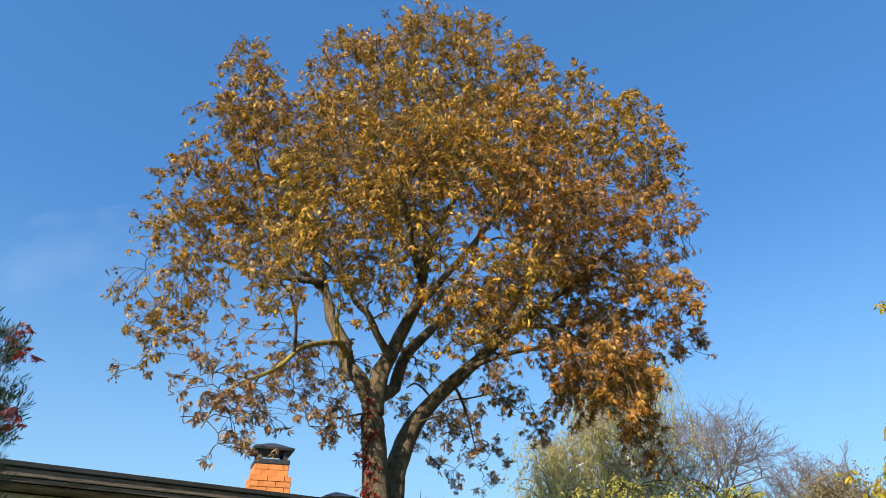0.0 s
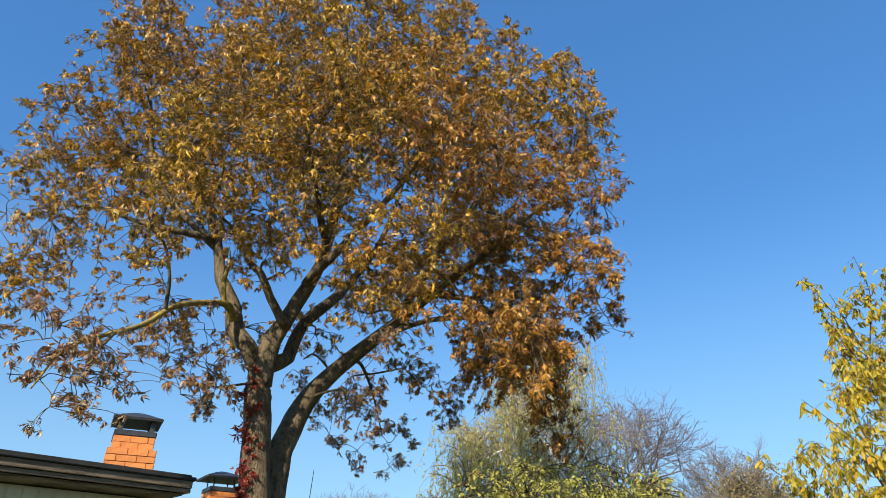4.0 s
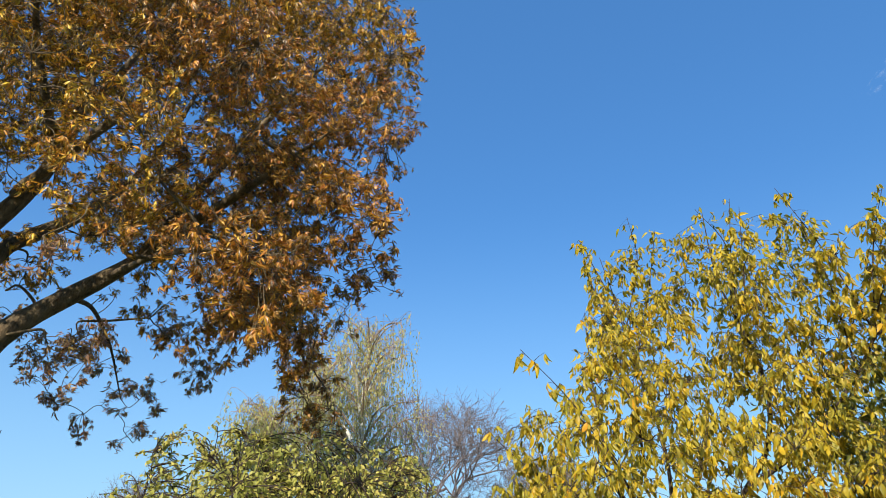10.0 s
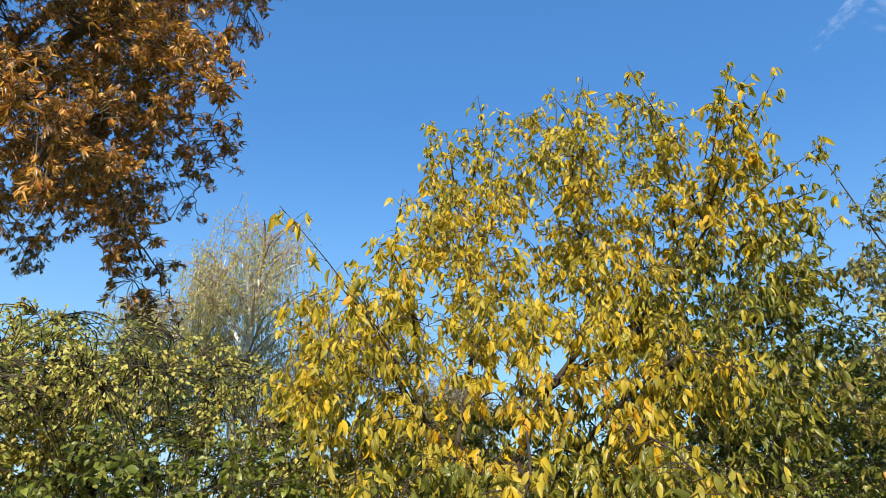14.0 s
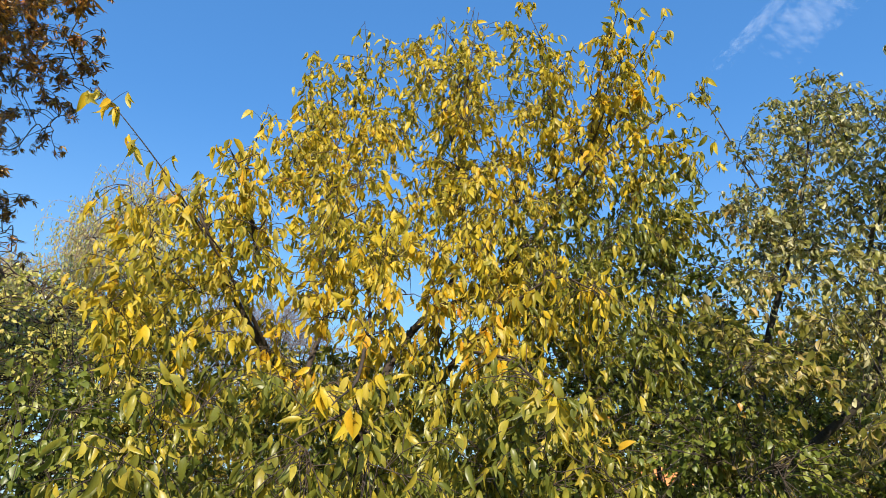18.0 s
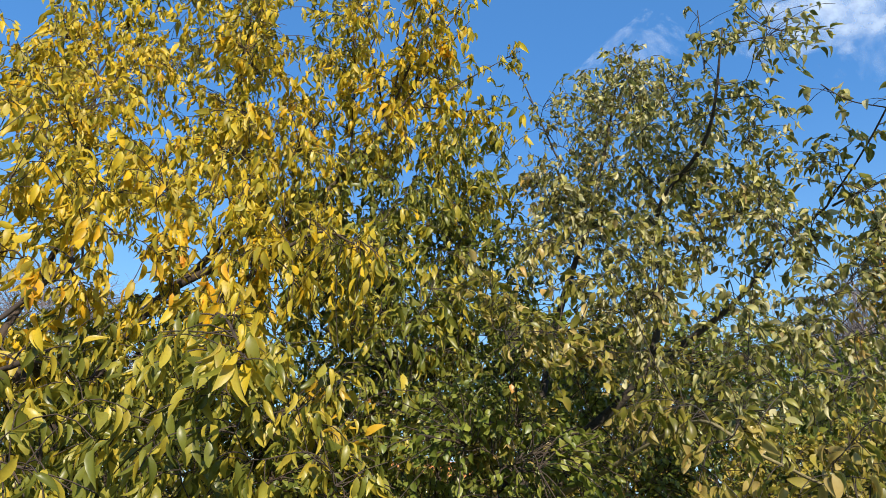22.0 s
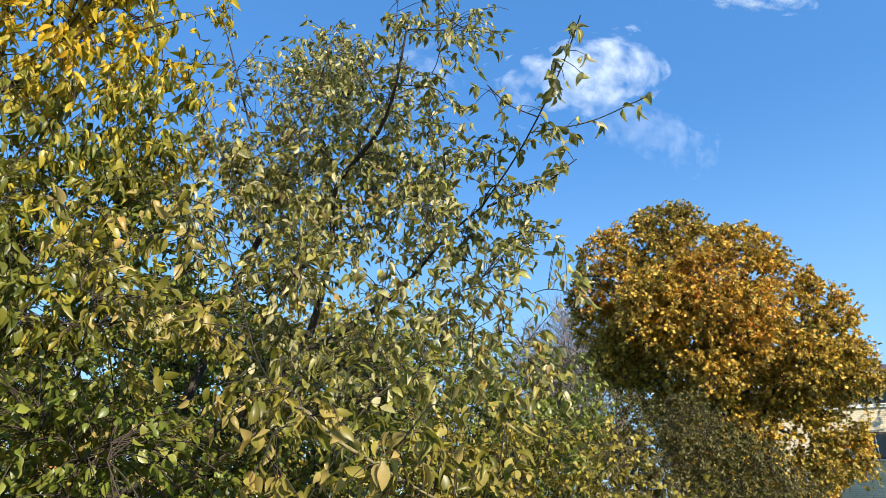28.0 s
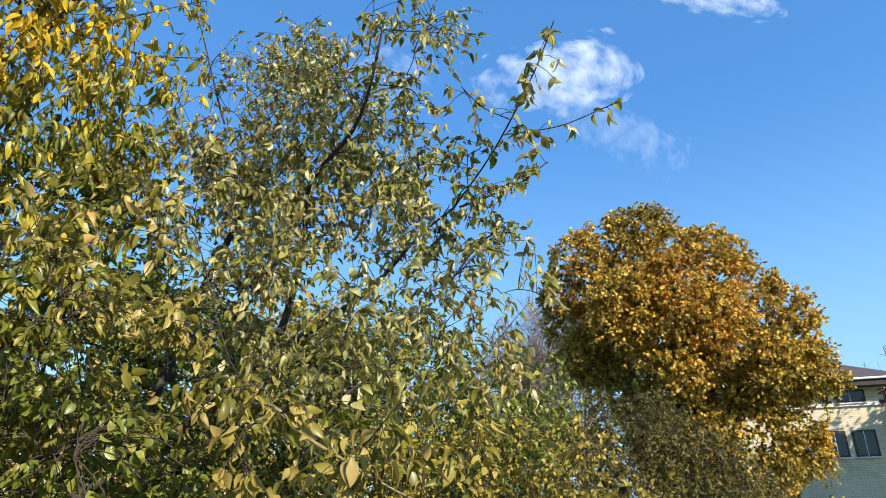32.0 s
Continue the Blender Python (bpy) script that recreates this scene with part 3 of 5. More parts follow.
            w = smooth_path([(*s[:3], r0), (*m1, r0 * 0.8), (*m2, r0 * 0.62), (*q, max(r0 * 0.42, fine))], 4)
            self.twigs.add(w[:, :3], np.maximum(w[:, 3], fine), 5)
            arr = np.vstack([arr, w[3:]])
        self.nodes = list(arr)
        tree = kdtree.KDTree(len(arr))
        for i, a in enumerate(arr):
            tree.insert(a[:3], i)
        tree.balance()
        q = pts[1]
        keep = np.array([noise.noise(e * scale) + 0.6 * noise.noise(e * scale * 2.4) + 0.5 * rng.random() for e in q]) > gaps
        q = q[keep]
        n = len(q)
        pick = []
        for e in q:
            best = min(tree.find_n((e[0], e[1], e[2] - 0.03), 10), key=lambda k: k[2] * rng.uniform(0.6, 1.6) + 0.25 * max(0.0, k[0][2] - e[2]))
            pick.append(best[1])
        s = arr[pick]
        step = q - s[:, :3]
        g = np.linalg.norm(step, axis=1)[:, None]
        m = s[:, :3] + step * 0.55 + rng.normal(0, 0.12, (n, 3)) * g + g * (0, 0, lift)
        e = q - g * (0, 0, droop * 0.5)
        t = np.linspace(0, 1, 6)[None, :, None]
        w = s[:, None, :3] * (1 - t) ** 2 + 2 * m[:, None] * t * (1 - t) + e[:, None] * t**2
        r0 = np.minimum(s[:, 3] * 0.7, thick * 0.5)
        self.twigs.add_many(w, np.maximum(r0[:, None] * (1 - 0.65 * t[:, :, 0]), fine), 3)
        own = np.repeat(np.arange(n), 1 + rng.poisson(max(leaves - 1, 0.01), n))
        k = len(own)
        f = rng.uniform(along, 1.0, k) ** 0.7 * 4.999
        lo = f.astype(int)
        at = w[own, lo] + (w[own, lo + 1] - w[own, lo]) * (f - lo)[:, None]
        way = (e - m)[own] / (np.linalg.norm((e - m)[own], axis=1)[:, None] + 1e-9)
        off = rng.normal(0, 0.6, (k, 3)) + way * 0.5
        tip = at + off * stalk * size
        self.pos.append(tip)
        self.axis.append(rng.normal(0, 0.45, (k, 3)) + way * out - np.array((0, 0, hang)) * rng.uniform(0.3, 1.2, (k, 1)))
        self.size.append(size * rng.uniform(0.6, 1.2, k))

    def shoot(self, ctrl, n, size=1.0, hang=1.0, spread=0.03, bunch=3):
        """A long whippy shoot with leaves hanging in small bunches all along it."""
        rng = self.rng
        p = smooth_path(ctrl, 7, 0.3, rng)
        self.twigs.add(p[:, :3], np.maximum(p[:, 3], 0.0025), 5)
        self.nodes += list(p)
        for _ in range(n):
            f = rng.uniform(0.12, 1.0) * (len(p) - 1)
            i = min(int(f), len(p) - 2)
            at = p[i, :3] + (p[i + 1, :3] - p[i, :3]) * (f - i)
            e = at + rng.normal(0, spread, 3)
            self.twigs.add([at, (at + e) / 2 + (0, 0, 0.2 * spread), e], [0.002, 0.0016, 0.0012], 3)
            k = 1 + int(rng.poisson(bunch - 1))
            self.pos.append(e + rng.normal(0, 0.006, (k, 3)))
            self.axis.append(rng.normal(0, 0.55, (k, 3)) + (0, 0, -hang))
            self.size.append(np.full(k, size) * rng.uniform(0.65, 1.2, k))

    def finish(self, templates, mat, singles=0, near=(0, 0, 0), leaf_label="", twig_bark=None, foliage="foliage", face=(0, 0, 1), bark_label="", smooth=True):
        rng = self.rng
        if self.twigs.n:
            child("branchwork", self.twigs.mesh("branchwork", twig_bark or self.bark, self.base), self.root, bark_label, "stuff")
            self.twigs = Tubes()
        if not self.pos:
            return self.root
        pos, axis, size = np.concatenate(self.pos), np.concatenate(self.axis), np.concatenate(self.size)
        self.pos, self.axis, self.size = [], [], []
        rot = turned(axis, rng.normal(0, 0.75, (len(pos), 3)) + np.asarray(face))
        order = np.argsort(np.linalg.norm(pos - np.asarray(near, float), axis=1))
        one, rest = order[:singles], order[singles:]
        v, f = scatter(templates, pos[rest] - self.base, rot[rest], size[rest], rng)
        crown = child(foliage, mesh_of(foliage, v, f, mat, smooth), self.root, leaf_label, "stuff")
        shared = [mesh_of("leaf", tv, tf, mat, smooth) for tv, tf in templates] if singles else []
        for i in one:
            ob = new("leaf", shared[rng.integers(len(shared))])
            ob.parent = self.root
            ob.matrix_basis = Matrix.Translation(pos[i] - self.base) @ Matrix(rot[i].tolist()).to_4x4() @ Matrix.Scale(size[i], 4)
        return self.root

# ---- ground ----
bm = bmesh.new()
bmesh.ops.create_grid(bm, x_segments=60, y_segments=60, size=1.0)
for v in bm.verts:
    r = max(abs(v.co.x), abs(v.co.y))
    k = 12 * r + 1800 * r**4
    x, y = v.co.x / max(r, 1e-6) * k + 6, v.co.y / max(r, 1e-6) * k + 8
    v.co = (x, y, 0.05 * noise.noise((x * 0.4, y * 0.4, 0)) if k < 40 else 0.0)
ground = part("ground", bm, GRASS)
tagged(ground, "autumn garden lawn stretching to the horizon", "ground", kind="structure")


# ---- shed with chimneys ----
EAVE_A, EAVE_B = Vector((-8.4, 6.77, 0)), Vector((-2.18, 12.15, 0))
ex = (EAVE_B - EAVE_A).normalized()
turn = math.degrees(math.atan2(ex.y, ex.x))
span = (EAVE_B - EAVE_A).length
shed = thing("garden_house", (EAVE_A.x, EAVE_A.y, 0), "low cream garden house with dark weathered eaves", "house", rz=turn)
part("wall", box(span - 0.55, 4.6, 3.28, (span / 2 - 0.06, 2.87, 1.64)), CREAM_WALL, shed, "cream plank wall")
for i in range(37):
    part("plank", box(0.175, 0.022, 3.21, (0.4 + i * 0.2, 0.558, 1.655), 0.006), CREAM_WALL, shed)
part("roof", box(span, 5.6, 0.07, (span / 2, 2.75, 3.565), 0.01), FELT, shed, "black felt roof")
part("soffit", box(span - 0.1, 5.4, 0.03, (span / 2 - 0.02, 2.75, 3.315)), WOOD_EAVE, shed)
for k, (z, h, y) in enumerate(((3.455, 0.105, -0.05), (3.365, 0.06, -0.02))):
    part("eave_board", box(span + 0.04, 0.035, h, (span / 2, y, z), 0.006), WOOD_EAVE, shed, "weathered grey eave board")
    part("gable_board", box(0.035, 5.5, h, (span + 0.02 - 0.03 * k, 2.75, z), 0.006), WOOD_EAVE, shed)
part("roof_edge", box(span + 0.12, 0.06, 0.05, (span / 2, -0.075, 3.54), 0.012), FELT, shed, "dark rolled roof edge")
part("gable_edge", box(0.06, 5.6, 0.05, (span + 0.05, 2.75, 3.54), 0.012), FELT, shed)


def chimney(at, w, courses, turn, label, legs, cap):
    """A square brick stack with staggered bricks, a stepped shoulder and a hipped metal cowl on legs."""
    root = thing("chimney", at, label, "chimney", "chimneys", rz=turn)
    ch, n = 0.1, 2.4
    shared = {}
    for i in range(courses):
        wide = w + (0.11 if i < courses - 2 else 0.0)
        z = (i + 0.5) * ch
        part("mortar_core", box(wide - 0.016, wide - 0.016, ch, (0, 0, z)), MORTAR, root) if i in (0, courses - 1) else None
        for side in range(4):
            m = pose(0, 0, 0, 0, 0, 90 * side)
            off = 0.5 if (i + side) % 2 else 0.0
            step = wide / n
            x = -wide / 2
            while x < wide / 2 - 0.02:
                ln = step * (off if x == -wide / 2 and off else 1.0)
                ln = min(ln, wide / 2 - x)
                key = round(ln, 3)
                if key not in shared:
                    b = box(ln - 0.008, 0.10, ch - 0.008, (0, 0, 0), 0.004)
                    shared[key] = bpy.data.meshes.new("brick")
                    b.to_mesh(shared[key])
                    b.free()
                    shared[key].materials.append(BRICK_ORANGE)
                ob = new("brick", shared[key])
                ob.parent = root
                ob.matrix_basis = m @ pose(x + ln / 2, -wide / 2 + 0.05, z)
                x += ln
    top = courses * ch
    core = box(w - 0.014, w - 0.014, top - 0.01, (0, 0, top / 2))
    part("mortar", core, MORTAR, root)
    part("collar", box(w + 0.02, w + 0.02, 0.09, (0, 0, top + 0.045), 0.01), METAL_BLACK, root, "black metal collar")
    for sx in (-1, 1):
        for sy in (-1, 1):
            part("leg", box(legs, legs, 0.17, (sx * (w / 2 - 0.07), sy * (w / 2 - 0.07), top + 0.17), 0.004), METAL_BLACK, root)
    bm = bmesh.new()
    h = cap * 0.475
    rows = [(h, 0.0), (h + 0.01, 0.035), (h * 0.45, 0.13), (0.05, 0.175)]
    rings = [[bm.verts.new((sx * r, sy * r, top + 0.25 + z)) for sx, sy in ((-1, -1), (1, -1), (1, 1), (-1, 1))] for r, z in rows]
    for a, b in zip(rings, rings[1:]):
        for k in range(4):
            bm.faces.new((a[k], a[(k + 1) % 4], b[(k + 1) % 4], b[k]))
    bm.faces.new(rings[-1])
    bm.faces.new(rings[0][::-1])
    part("cowl", bm, METAL_BLACK, root, "black hipped sheet metal cowl")
    return root


chimney((-3.2, 12.25, 3.45), 0.60, 7, 22, "orange brick chimney with black metal cowl on the roof", 0.07, 0.76)
back = thing("outbuilding", (-2.6, 15.8, 0), "dark low outbuilding behind the garden house", "house", rz=47)
part("wall", box(2.6, 3.0, 2.9, (-0.6, 0.6, 1.45)), CREAM_WALL, back)
part("roof", box(3.0, 3.4, 0.12, (-0.6, 0.6, 2.96), 0.02), FELT, back)
chimney((-2.5, 15.75, 2.98), 0.56, 9, 30, "orange brick chimney with thin-legged cowl beside the trunk", 0.025, 0.84)
aerial = Tubes()
aerial.add([(-0.72, 14.6, 0.0), (-0.66, 14.6, 2.2), (-0.52, 14.6, 4.15)], [0.014, 0.012, 0.006], 5)
tagged(new("garden_cane", aerial.mesh("garden_cane", CABLE)), "thin dark cane standing in the lawn", "pole")


# ---- horse chestnut ----
PALM = [palmate(5, 0.15, 0.042, 42, 0.5, 0.3, 1), palmate(5, 0.145, 0.038, 58, 0.7, 0.3, 2), palmate(4, 0.15, 0.035, 28, 0.6, 0.4, 3), palmate(5, 0.145, 0.035, 40, 1.0, 0.4, 4), palmate(6, 0.145, 0.04, 70, 0.7, 0.35, 5), palmate(4, 0.145, 0.033, 32, 1.0, 0.5, 6)]
ch = Tree("horse_chestnut_tree", (-1.1, 12.5, 0), "tall horse chestnut with browning autumn leaves", "tree", BARK_CHESTNUT, 11)
ch.limb("trunk", [(-1.05, 12.5, -0.1, 0.40), (-1.1, 12.5, 1.2, 0.30), (-1.18, 12.5, 2.8, 0.26), (-1.3, 12.5, 4.2, 0.24), (-1.40, 12.5, 5.1, 0.225), (-1.30, 12.58, 5.9, 0.18), (-1.01, 12.7, 6.7, 0.14), (-0.52, 12.7, 7.87, 0.11), (-0.35, 12.7, 9.61, 0.08), (-0.59, 12.7, 11.58, 0.045), (-0.5, 12.6, 13.8, 0.015)], 14, 7, 0.06, label="thick grey-brown trunk")
ch.limb("limb", [(-1.36, 12.5, 4.6, 0.13), (-1.48, 12.48, 5.3, 0.17), (-1.66, 12.5, 5.85, 0.165), (-2.0, 12.5, 6.4, 0.14), (-2.31, 12.5, 7.27, 0.12), (-2.64, 12.5, 8.07, 0.085), (-3.1, 12.5, 9.6, 0.055), (-3.4, 12.6, 11.5, 0.025)], 10, wobble=0.3)
ch.limb("limb", [(-1.2, 12.6, 1.2, 0.2), (-1.1, 12.65, 2.2, 0.21), (-1.04, 12.85, 3.42, 0.225), (-0.92, 13.1, 4.37, 0.215), (-0.61, 13.4, 5.23, 0.18), (0.13, 13.6, 6.11, 0.15), (0.99, 13.4, 6.81, 0.115), (1.9, 12.5, 7.3, 0.085), (2.7, 11.5, 7.6, 0.055), (3.5, 10.8, 8.1, 0.02)], 10, wobble=0.06, label="heavy shaded side limb")
ch.limb("limb", [(-1.95, 12.4, 6.3, 0.078), (-2.07, 12.0, 6.45, 0.0624), (-2.55, 11.1, 6.0, 0.05), (-2.82, 10.3, 5.3, 0.036), (-3.25, 9.5, 4.7, 0.022), (-3.5, 9.35, 4.1, 0.01)], 7, wobble=0.3, bark=BARK_LICHEN, label="yellow lichened branch")
ch.limb("limb", [(-2.07, 12.0, 6.45, 0.0468), (-2.12, 11.9, 6.9, 0.039), (-2.05, 11.9, 7.35, 0.0273)], 6, wobble=0.3, bark=BARK_LICHEN, label="yellow lichened branch")
ch.limb("limb", [(-2.6, 12.4, 8.0, 0.0702), (-3.34, 12.0, 7.92, 0.0546), (-4.08, 12.0, 8.12, 0.039), (-5.0, 12.0, 8.5, 0.0156)], 7, wobble=0.3)
ch.limb("limb", [(-1.05, 12.5, 6.3, 0.0936), (-1.47, 12.0, 6.95, 0.0702), (-1.84, 12.0, 7.45, 0.0546), (-2.3, 11.5, 8.6, 0.0312)], 7, wobble=0.3)
ch.limb("limb", [(-1.34, 12.55, 4.9, 0.11), (-1.2, 12.75, 5.6, 0.14), (-0.85, 13.2, 6.6, 0.117), (-0.2, 13.8, 7.6, 0.0936), (0.6, 14.2, 9.2, 0.0624), (1.2, 14.4, 11.5, 0.0312)], 8, wobble=0.3)
ch.limb("limb", [(-0.8, 12.6, 7.2, 0.0936), (-0.1, 12.0, 7.7, 0.0702), (0.8, 11.4, 8.6, 0.0546), (1.8, 10.9, 10.0, 0.0234)], 7, wobble=0.3)
ch.limb("limb", [(-0.5, 12.6, 8.2, 0.078), (-0.7, 11.4, 9.0, 0.0546), (-0.9, 10.4, 10.0, 0.0234)], 6, wobble=0.3)
ch.limb("limb", [(0.1, 13.6, 6.08, 0.05), (0.3, 14.5, 6.25, 0.036), (0.55, 15.6, 5.95, 0.024), (0.8, 16.6, 5.3, 0.012)], 7, wobble=0.3)
ch.limb("limb", [(1.7, 12.75, 7.15, 0.06), (2.5, 12.3, 6.7, 0.05), (3.3, 12.3, 6.0, 0.035), (3.9, 13.0, 5.0, 0.018)], 7, wobble=0.3)
ch.limb("limb", [(0.6, 13.5, 6.5, 0.06), (1.3, 12.2, 6.3, 0.05), (2.0, 10.9, 5.9, 0.035), (2.6, 9.9, 5.4, 0.018)], 7, wobble=0.3)
ch.limb("limb", [(-0.45, 12.7, 8.6, 0.08), (0.3, 12.4, 10.2, 0.06), (0.8, 12.3, 12.0, 0.04), (0.9, 12.2, 14.6, 0.015)], 7, wobble=0.3)
ch.limb("limb", [(-2.5, 12.5, 7.8, 0.07), (-3.7, 12.2, 9.0, 0.055), (-4.3, 12.2, 11.0, 0.035), (-4.8, 12.3, 13.6, 0.015)], 7, wobble=0.3)
ch.limb("limb", [(1.0, 13.3, 6.85, 0.08), (2.2, 12.4, 8.6, 0.06), (3.2, 11.6, 9.8, 0.035), (3.9, 11.2, 10.8, 0.015)], 7, wobble=0.3)
ch.limb("limb", [(-2.4, 12.5, 7.5, 0.078), (-3.0, 13.4, 9.2, 0.0546), (-3.9, 14.2, 11.0, 0.0234)], 6, wobble=0.3)
CROWN_RIM = [
    (-0.45, 12.3, 14.4, 1.5), (-2.2, 12.3, 13.6, 1.4), (1.35, 12.3, 13.4, 1.4), (-4.85, 12.3, 13.6, 0.9), (-4.6, 12.3, 12.8, 0.9), (2.94, 12.0, 12.5, 1.1),
    (3.65, 11.3, 10.6, 1.3), (3.72, 10.9, 8.5, 1.2), (3.75, 10.6, 6.75, 0.85), (-4.11, 12.3, 11.6, 1.6), (-5.41, 12.3, 10.4, 1.2),
    (-5.44, 12.1, 8.55, 1.1), (-5.35, 12.0, 7.2, 0.95), (-3.41, 9.52, 4.96, 0.65), (-3.45, 9.44, 4.4, 0.42), (-2.8, 12.0, 5.55, 0.8),
    (0.43, 15.59, 6.04, 0.54), (1.07, 14.38, 6.71, 0.65), (-2.80, 9.44, 4.48, 0.60)]
CROWN_FRONT = [
    (-1.87, 9.9, 8.7, 1.25), (-0.03, 9.7, 8.9, 1.35), (1.67, 9.8, 8.2, 1.2), (-3.0, 10.0, 7.4, 1.0), (-0.23, 9.8, 7.2, 0.8), (1.08, 9.8, 6.7, 0.95),
    (2.52, 11.8, 7.4, 1.0), (3.3, 13.3, 6.6, 1.1), (2.44, 12.7, 5.6, 0.7), (-0.89, 10.2, 10.4, 1.3), (0.94, 10.2, 10.0, 1.2)]
CROWN_BACK = [
    (-3.04, 14.8, 13.4, 1.6), (-0.03, 15.0, 13.4, 1.8), (2.5, 14.8, 12.3, 1.6), (-4.3, 14.6, 10.9, 1.5), (-2.43, 15.0, 9.7, 1.0), (0.49, 15.0, 8.6, 1.1), (2.9, 14.4, 9.6, 1.4), (-1.4, 14.8, 11.2, 1.4)]
CROWN_INNER = [(4.3, 13.0, 6.3, 0.5), (-0.11, 16.05, 5.24, 0.37), (0.72, 16.44, 5.40, 0.42), (-0.13, 15.31, 5.93, 0.38), (1.53, 15.44, 6.38, 0.45), (0.96, 14.15, 7.14, 0.45), (-1.93, 11.94, 4.8, 0.4), (-2.34, 11.82, 5.0, 0.45), (-3.2, 11.6, 6.7, 0.8), (-2.6, 11.2, 6.0, 0.6), (-1.6, 11.2, 8.0, 0.8), (0.3, 11.4, 6.6, 0.7), (-0.6, 13.6, 6.5, 0.6), (0.4, 13.4, 5.2, 0.6), (-2.0, 13.6, 6.6, 0.6), (1.3, 12.6, 7.6, 0.8), (3.0, 12.4, 7.2, 0.8), (-3.9, 12.4, 9.8, 0.9), (-0.2, 12.2, 11.5, 1.2), (-2.4, 11.4, 11.0, 1.2), (1.8, 11.6, 11.3, 1.2), (-1.9, 11.4, 5.2, 0.45)]
CROWN_SPUR = [(-0.3, 12.3, 15.3, 0.7), (-0.6, 12.3, 15.95, 0.5), (0.45, 12.2, 15.7, 0.5), (1.2, 12.2, 15.55, 0.45), (0.9, 12.2, 15.0, 0.6), (1.9, 12.2, 14.4, 0.7), (-2.3, 12.3, 14.7, 0.7), (-1.2, 12.3, 15.0, 0.6), (-5.2, 12.3, 14.6, 0.45), (-5.3, 12.3, 15.25, 0.32), (-4.75, 12.3, 15.1, 0.3), (-4.6, 12.3, 14.3, 0.5), (-5.6, 12.2, 12.4, 0.6), (3.3, 12.0, 13.2, 0.6), (4.3, 11.4, 11.6, 0.7), (4.5, 11.0, 9.6, 0.6), (-6.3, 12.2, 9.6, 0.5), (-6.4, 12.0, 7.9, 0.5), (4.4, 11.1, 6.3, 0.45), (4.35, 10.5, 6.8, 0.4), (4.65, 11.3, 6.0, 0.3), (4.5, 10.8, 10.2, 0.5), (2.5, 9.8, 5.35, 0.6), (3.0, 10.6, 5.45, 0.7), (2.1, 10.1, 5.6, 0.5), (2.85, 9.9, 4.95, 0.5), (3.4, 11.5, 5.4, 0.65), (3.55, 12.4, 5.3, 0.55), (4.0, 13.2, 4.9, 0.5), (4.15, 13.2, 4.4, 0.35), (3.7, 12.7, 4.8, 0.45), (0.7, 9.3, 4.95, 0.3), (1.4, 10.0, 5.7, 0.4), (-0.67, 15.6, 5.7, 0.42), (0.0, 15.2, 6.0, 0.45), (-1.2, 15.0, 6.2, 0.45), (1.6, 14.6, 6.0, 0.45), (2.2, 15.1, 5.6, 0.4)]
CROWN_HANG = [(-5.75, 11.9, 6.5, 0.45), (-6.0, 11.9, 5.9, 0.3), (-3.9, 9.44, 4.3, 0.26), (-3.6, 9.4, 4.15, 0.3), (-3.3, 9.4, 3.85, 0.25), (0.29, 16.50, 4.82, 0.33), (1.06, 17.02, 4.79, 0.35), (1.31, 16.35, 5.40, 0.37), (-0.5, 12.0, 8.2, 0.9), (-1.3, 11.6, 7.2, 0.6), (-0.9, 11.9, 9.6, 1.0), (-2.6, 12.0, 9.3, 1.0), (-3.6, 11.8, 8.6, 0.8)]
CROWN = [(x, y, z, r * 1.12) for x, y, z, r in CROWN_RIM + CROWN_FRONT + CROWN_BACK + CROWN_INNER + CROWN_SPUR + CROWN_HANG]
ch.nodes = [k for k in ch.nodes if k[2] > 5.0]
sparse = lambda x, y, z: 0.85 if y > 13.9 and z < 7 else 0.6 if -3.9 < x < 0.2 and 6 < z < 9.4 else 0.75 if z < 7.6 and x < 0.5 else 0.9 if x < -3 else 1.0
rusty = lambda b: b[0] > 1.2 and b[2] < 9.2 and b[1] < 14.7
# Low clumps get the withered leaf with the crown's shade in its colour.
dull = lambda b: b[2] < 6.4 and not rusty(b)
ch.ramify([b for b in CROWN if not rusty(b) and not dull(b)], 8.5, 150, 8.2, 0.68, 1.35, 0.3, 0.02, sparse, 0.12)
ch.finish(PALM, LEAF_CHESTNUT, 0, leaf_label="brown and ochre fingered leaves")
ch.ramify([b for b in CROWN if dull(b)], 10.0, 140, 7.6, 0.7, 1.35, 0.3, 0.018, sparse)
ch.finish(PALM, LEAF_DULL, 0, leaf_label="dull mauve-brown withered leaves, toned down for the shade under the crown", foliage="withered_foliage")
ch.ramify([b for b in CROWN if rusty(b)], 8.5, 145, 8.4, 0.7, 1.35, 0.3, 0.018, sparse)
ch.finish(PALM, LEAF_RUST, 260, (1.2, 9.6, 6.6), "rusty orange and brown fingered leaves", foliage="rusty_foliage")

# Virginia creeper on the trunk
cr = Tree("virginia_creeper", (-1.2, 12.15, 2.0), "red creeper climbing the chestnut trunk", "vine", BARK_DARK, 12)
cr.limb("stem", [(-1.15, 12.22, 2.0, 0.008), (-1.26, 12.25, 3.5, 0.007), (-1.38, 12.27, 4.8, 0.005), (-1.5, 12.28, 5.6, 0.003)], 5, wobble=2.0)
for k in range(17):
    z = 2.3 + 0.19 * k
    cr.clump((-1.24 - 0.09 * (z - 2.3) + 0.09 * math.sin(k * 2.1), 12.22 + 0.008 * k, z), 0.19, 8, 5, bough=0.005, hang=0.9, size=0.75)
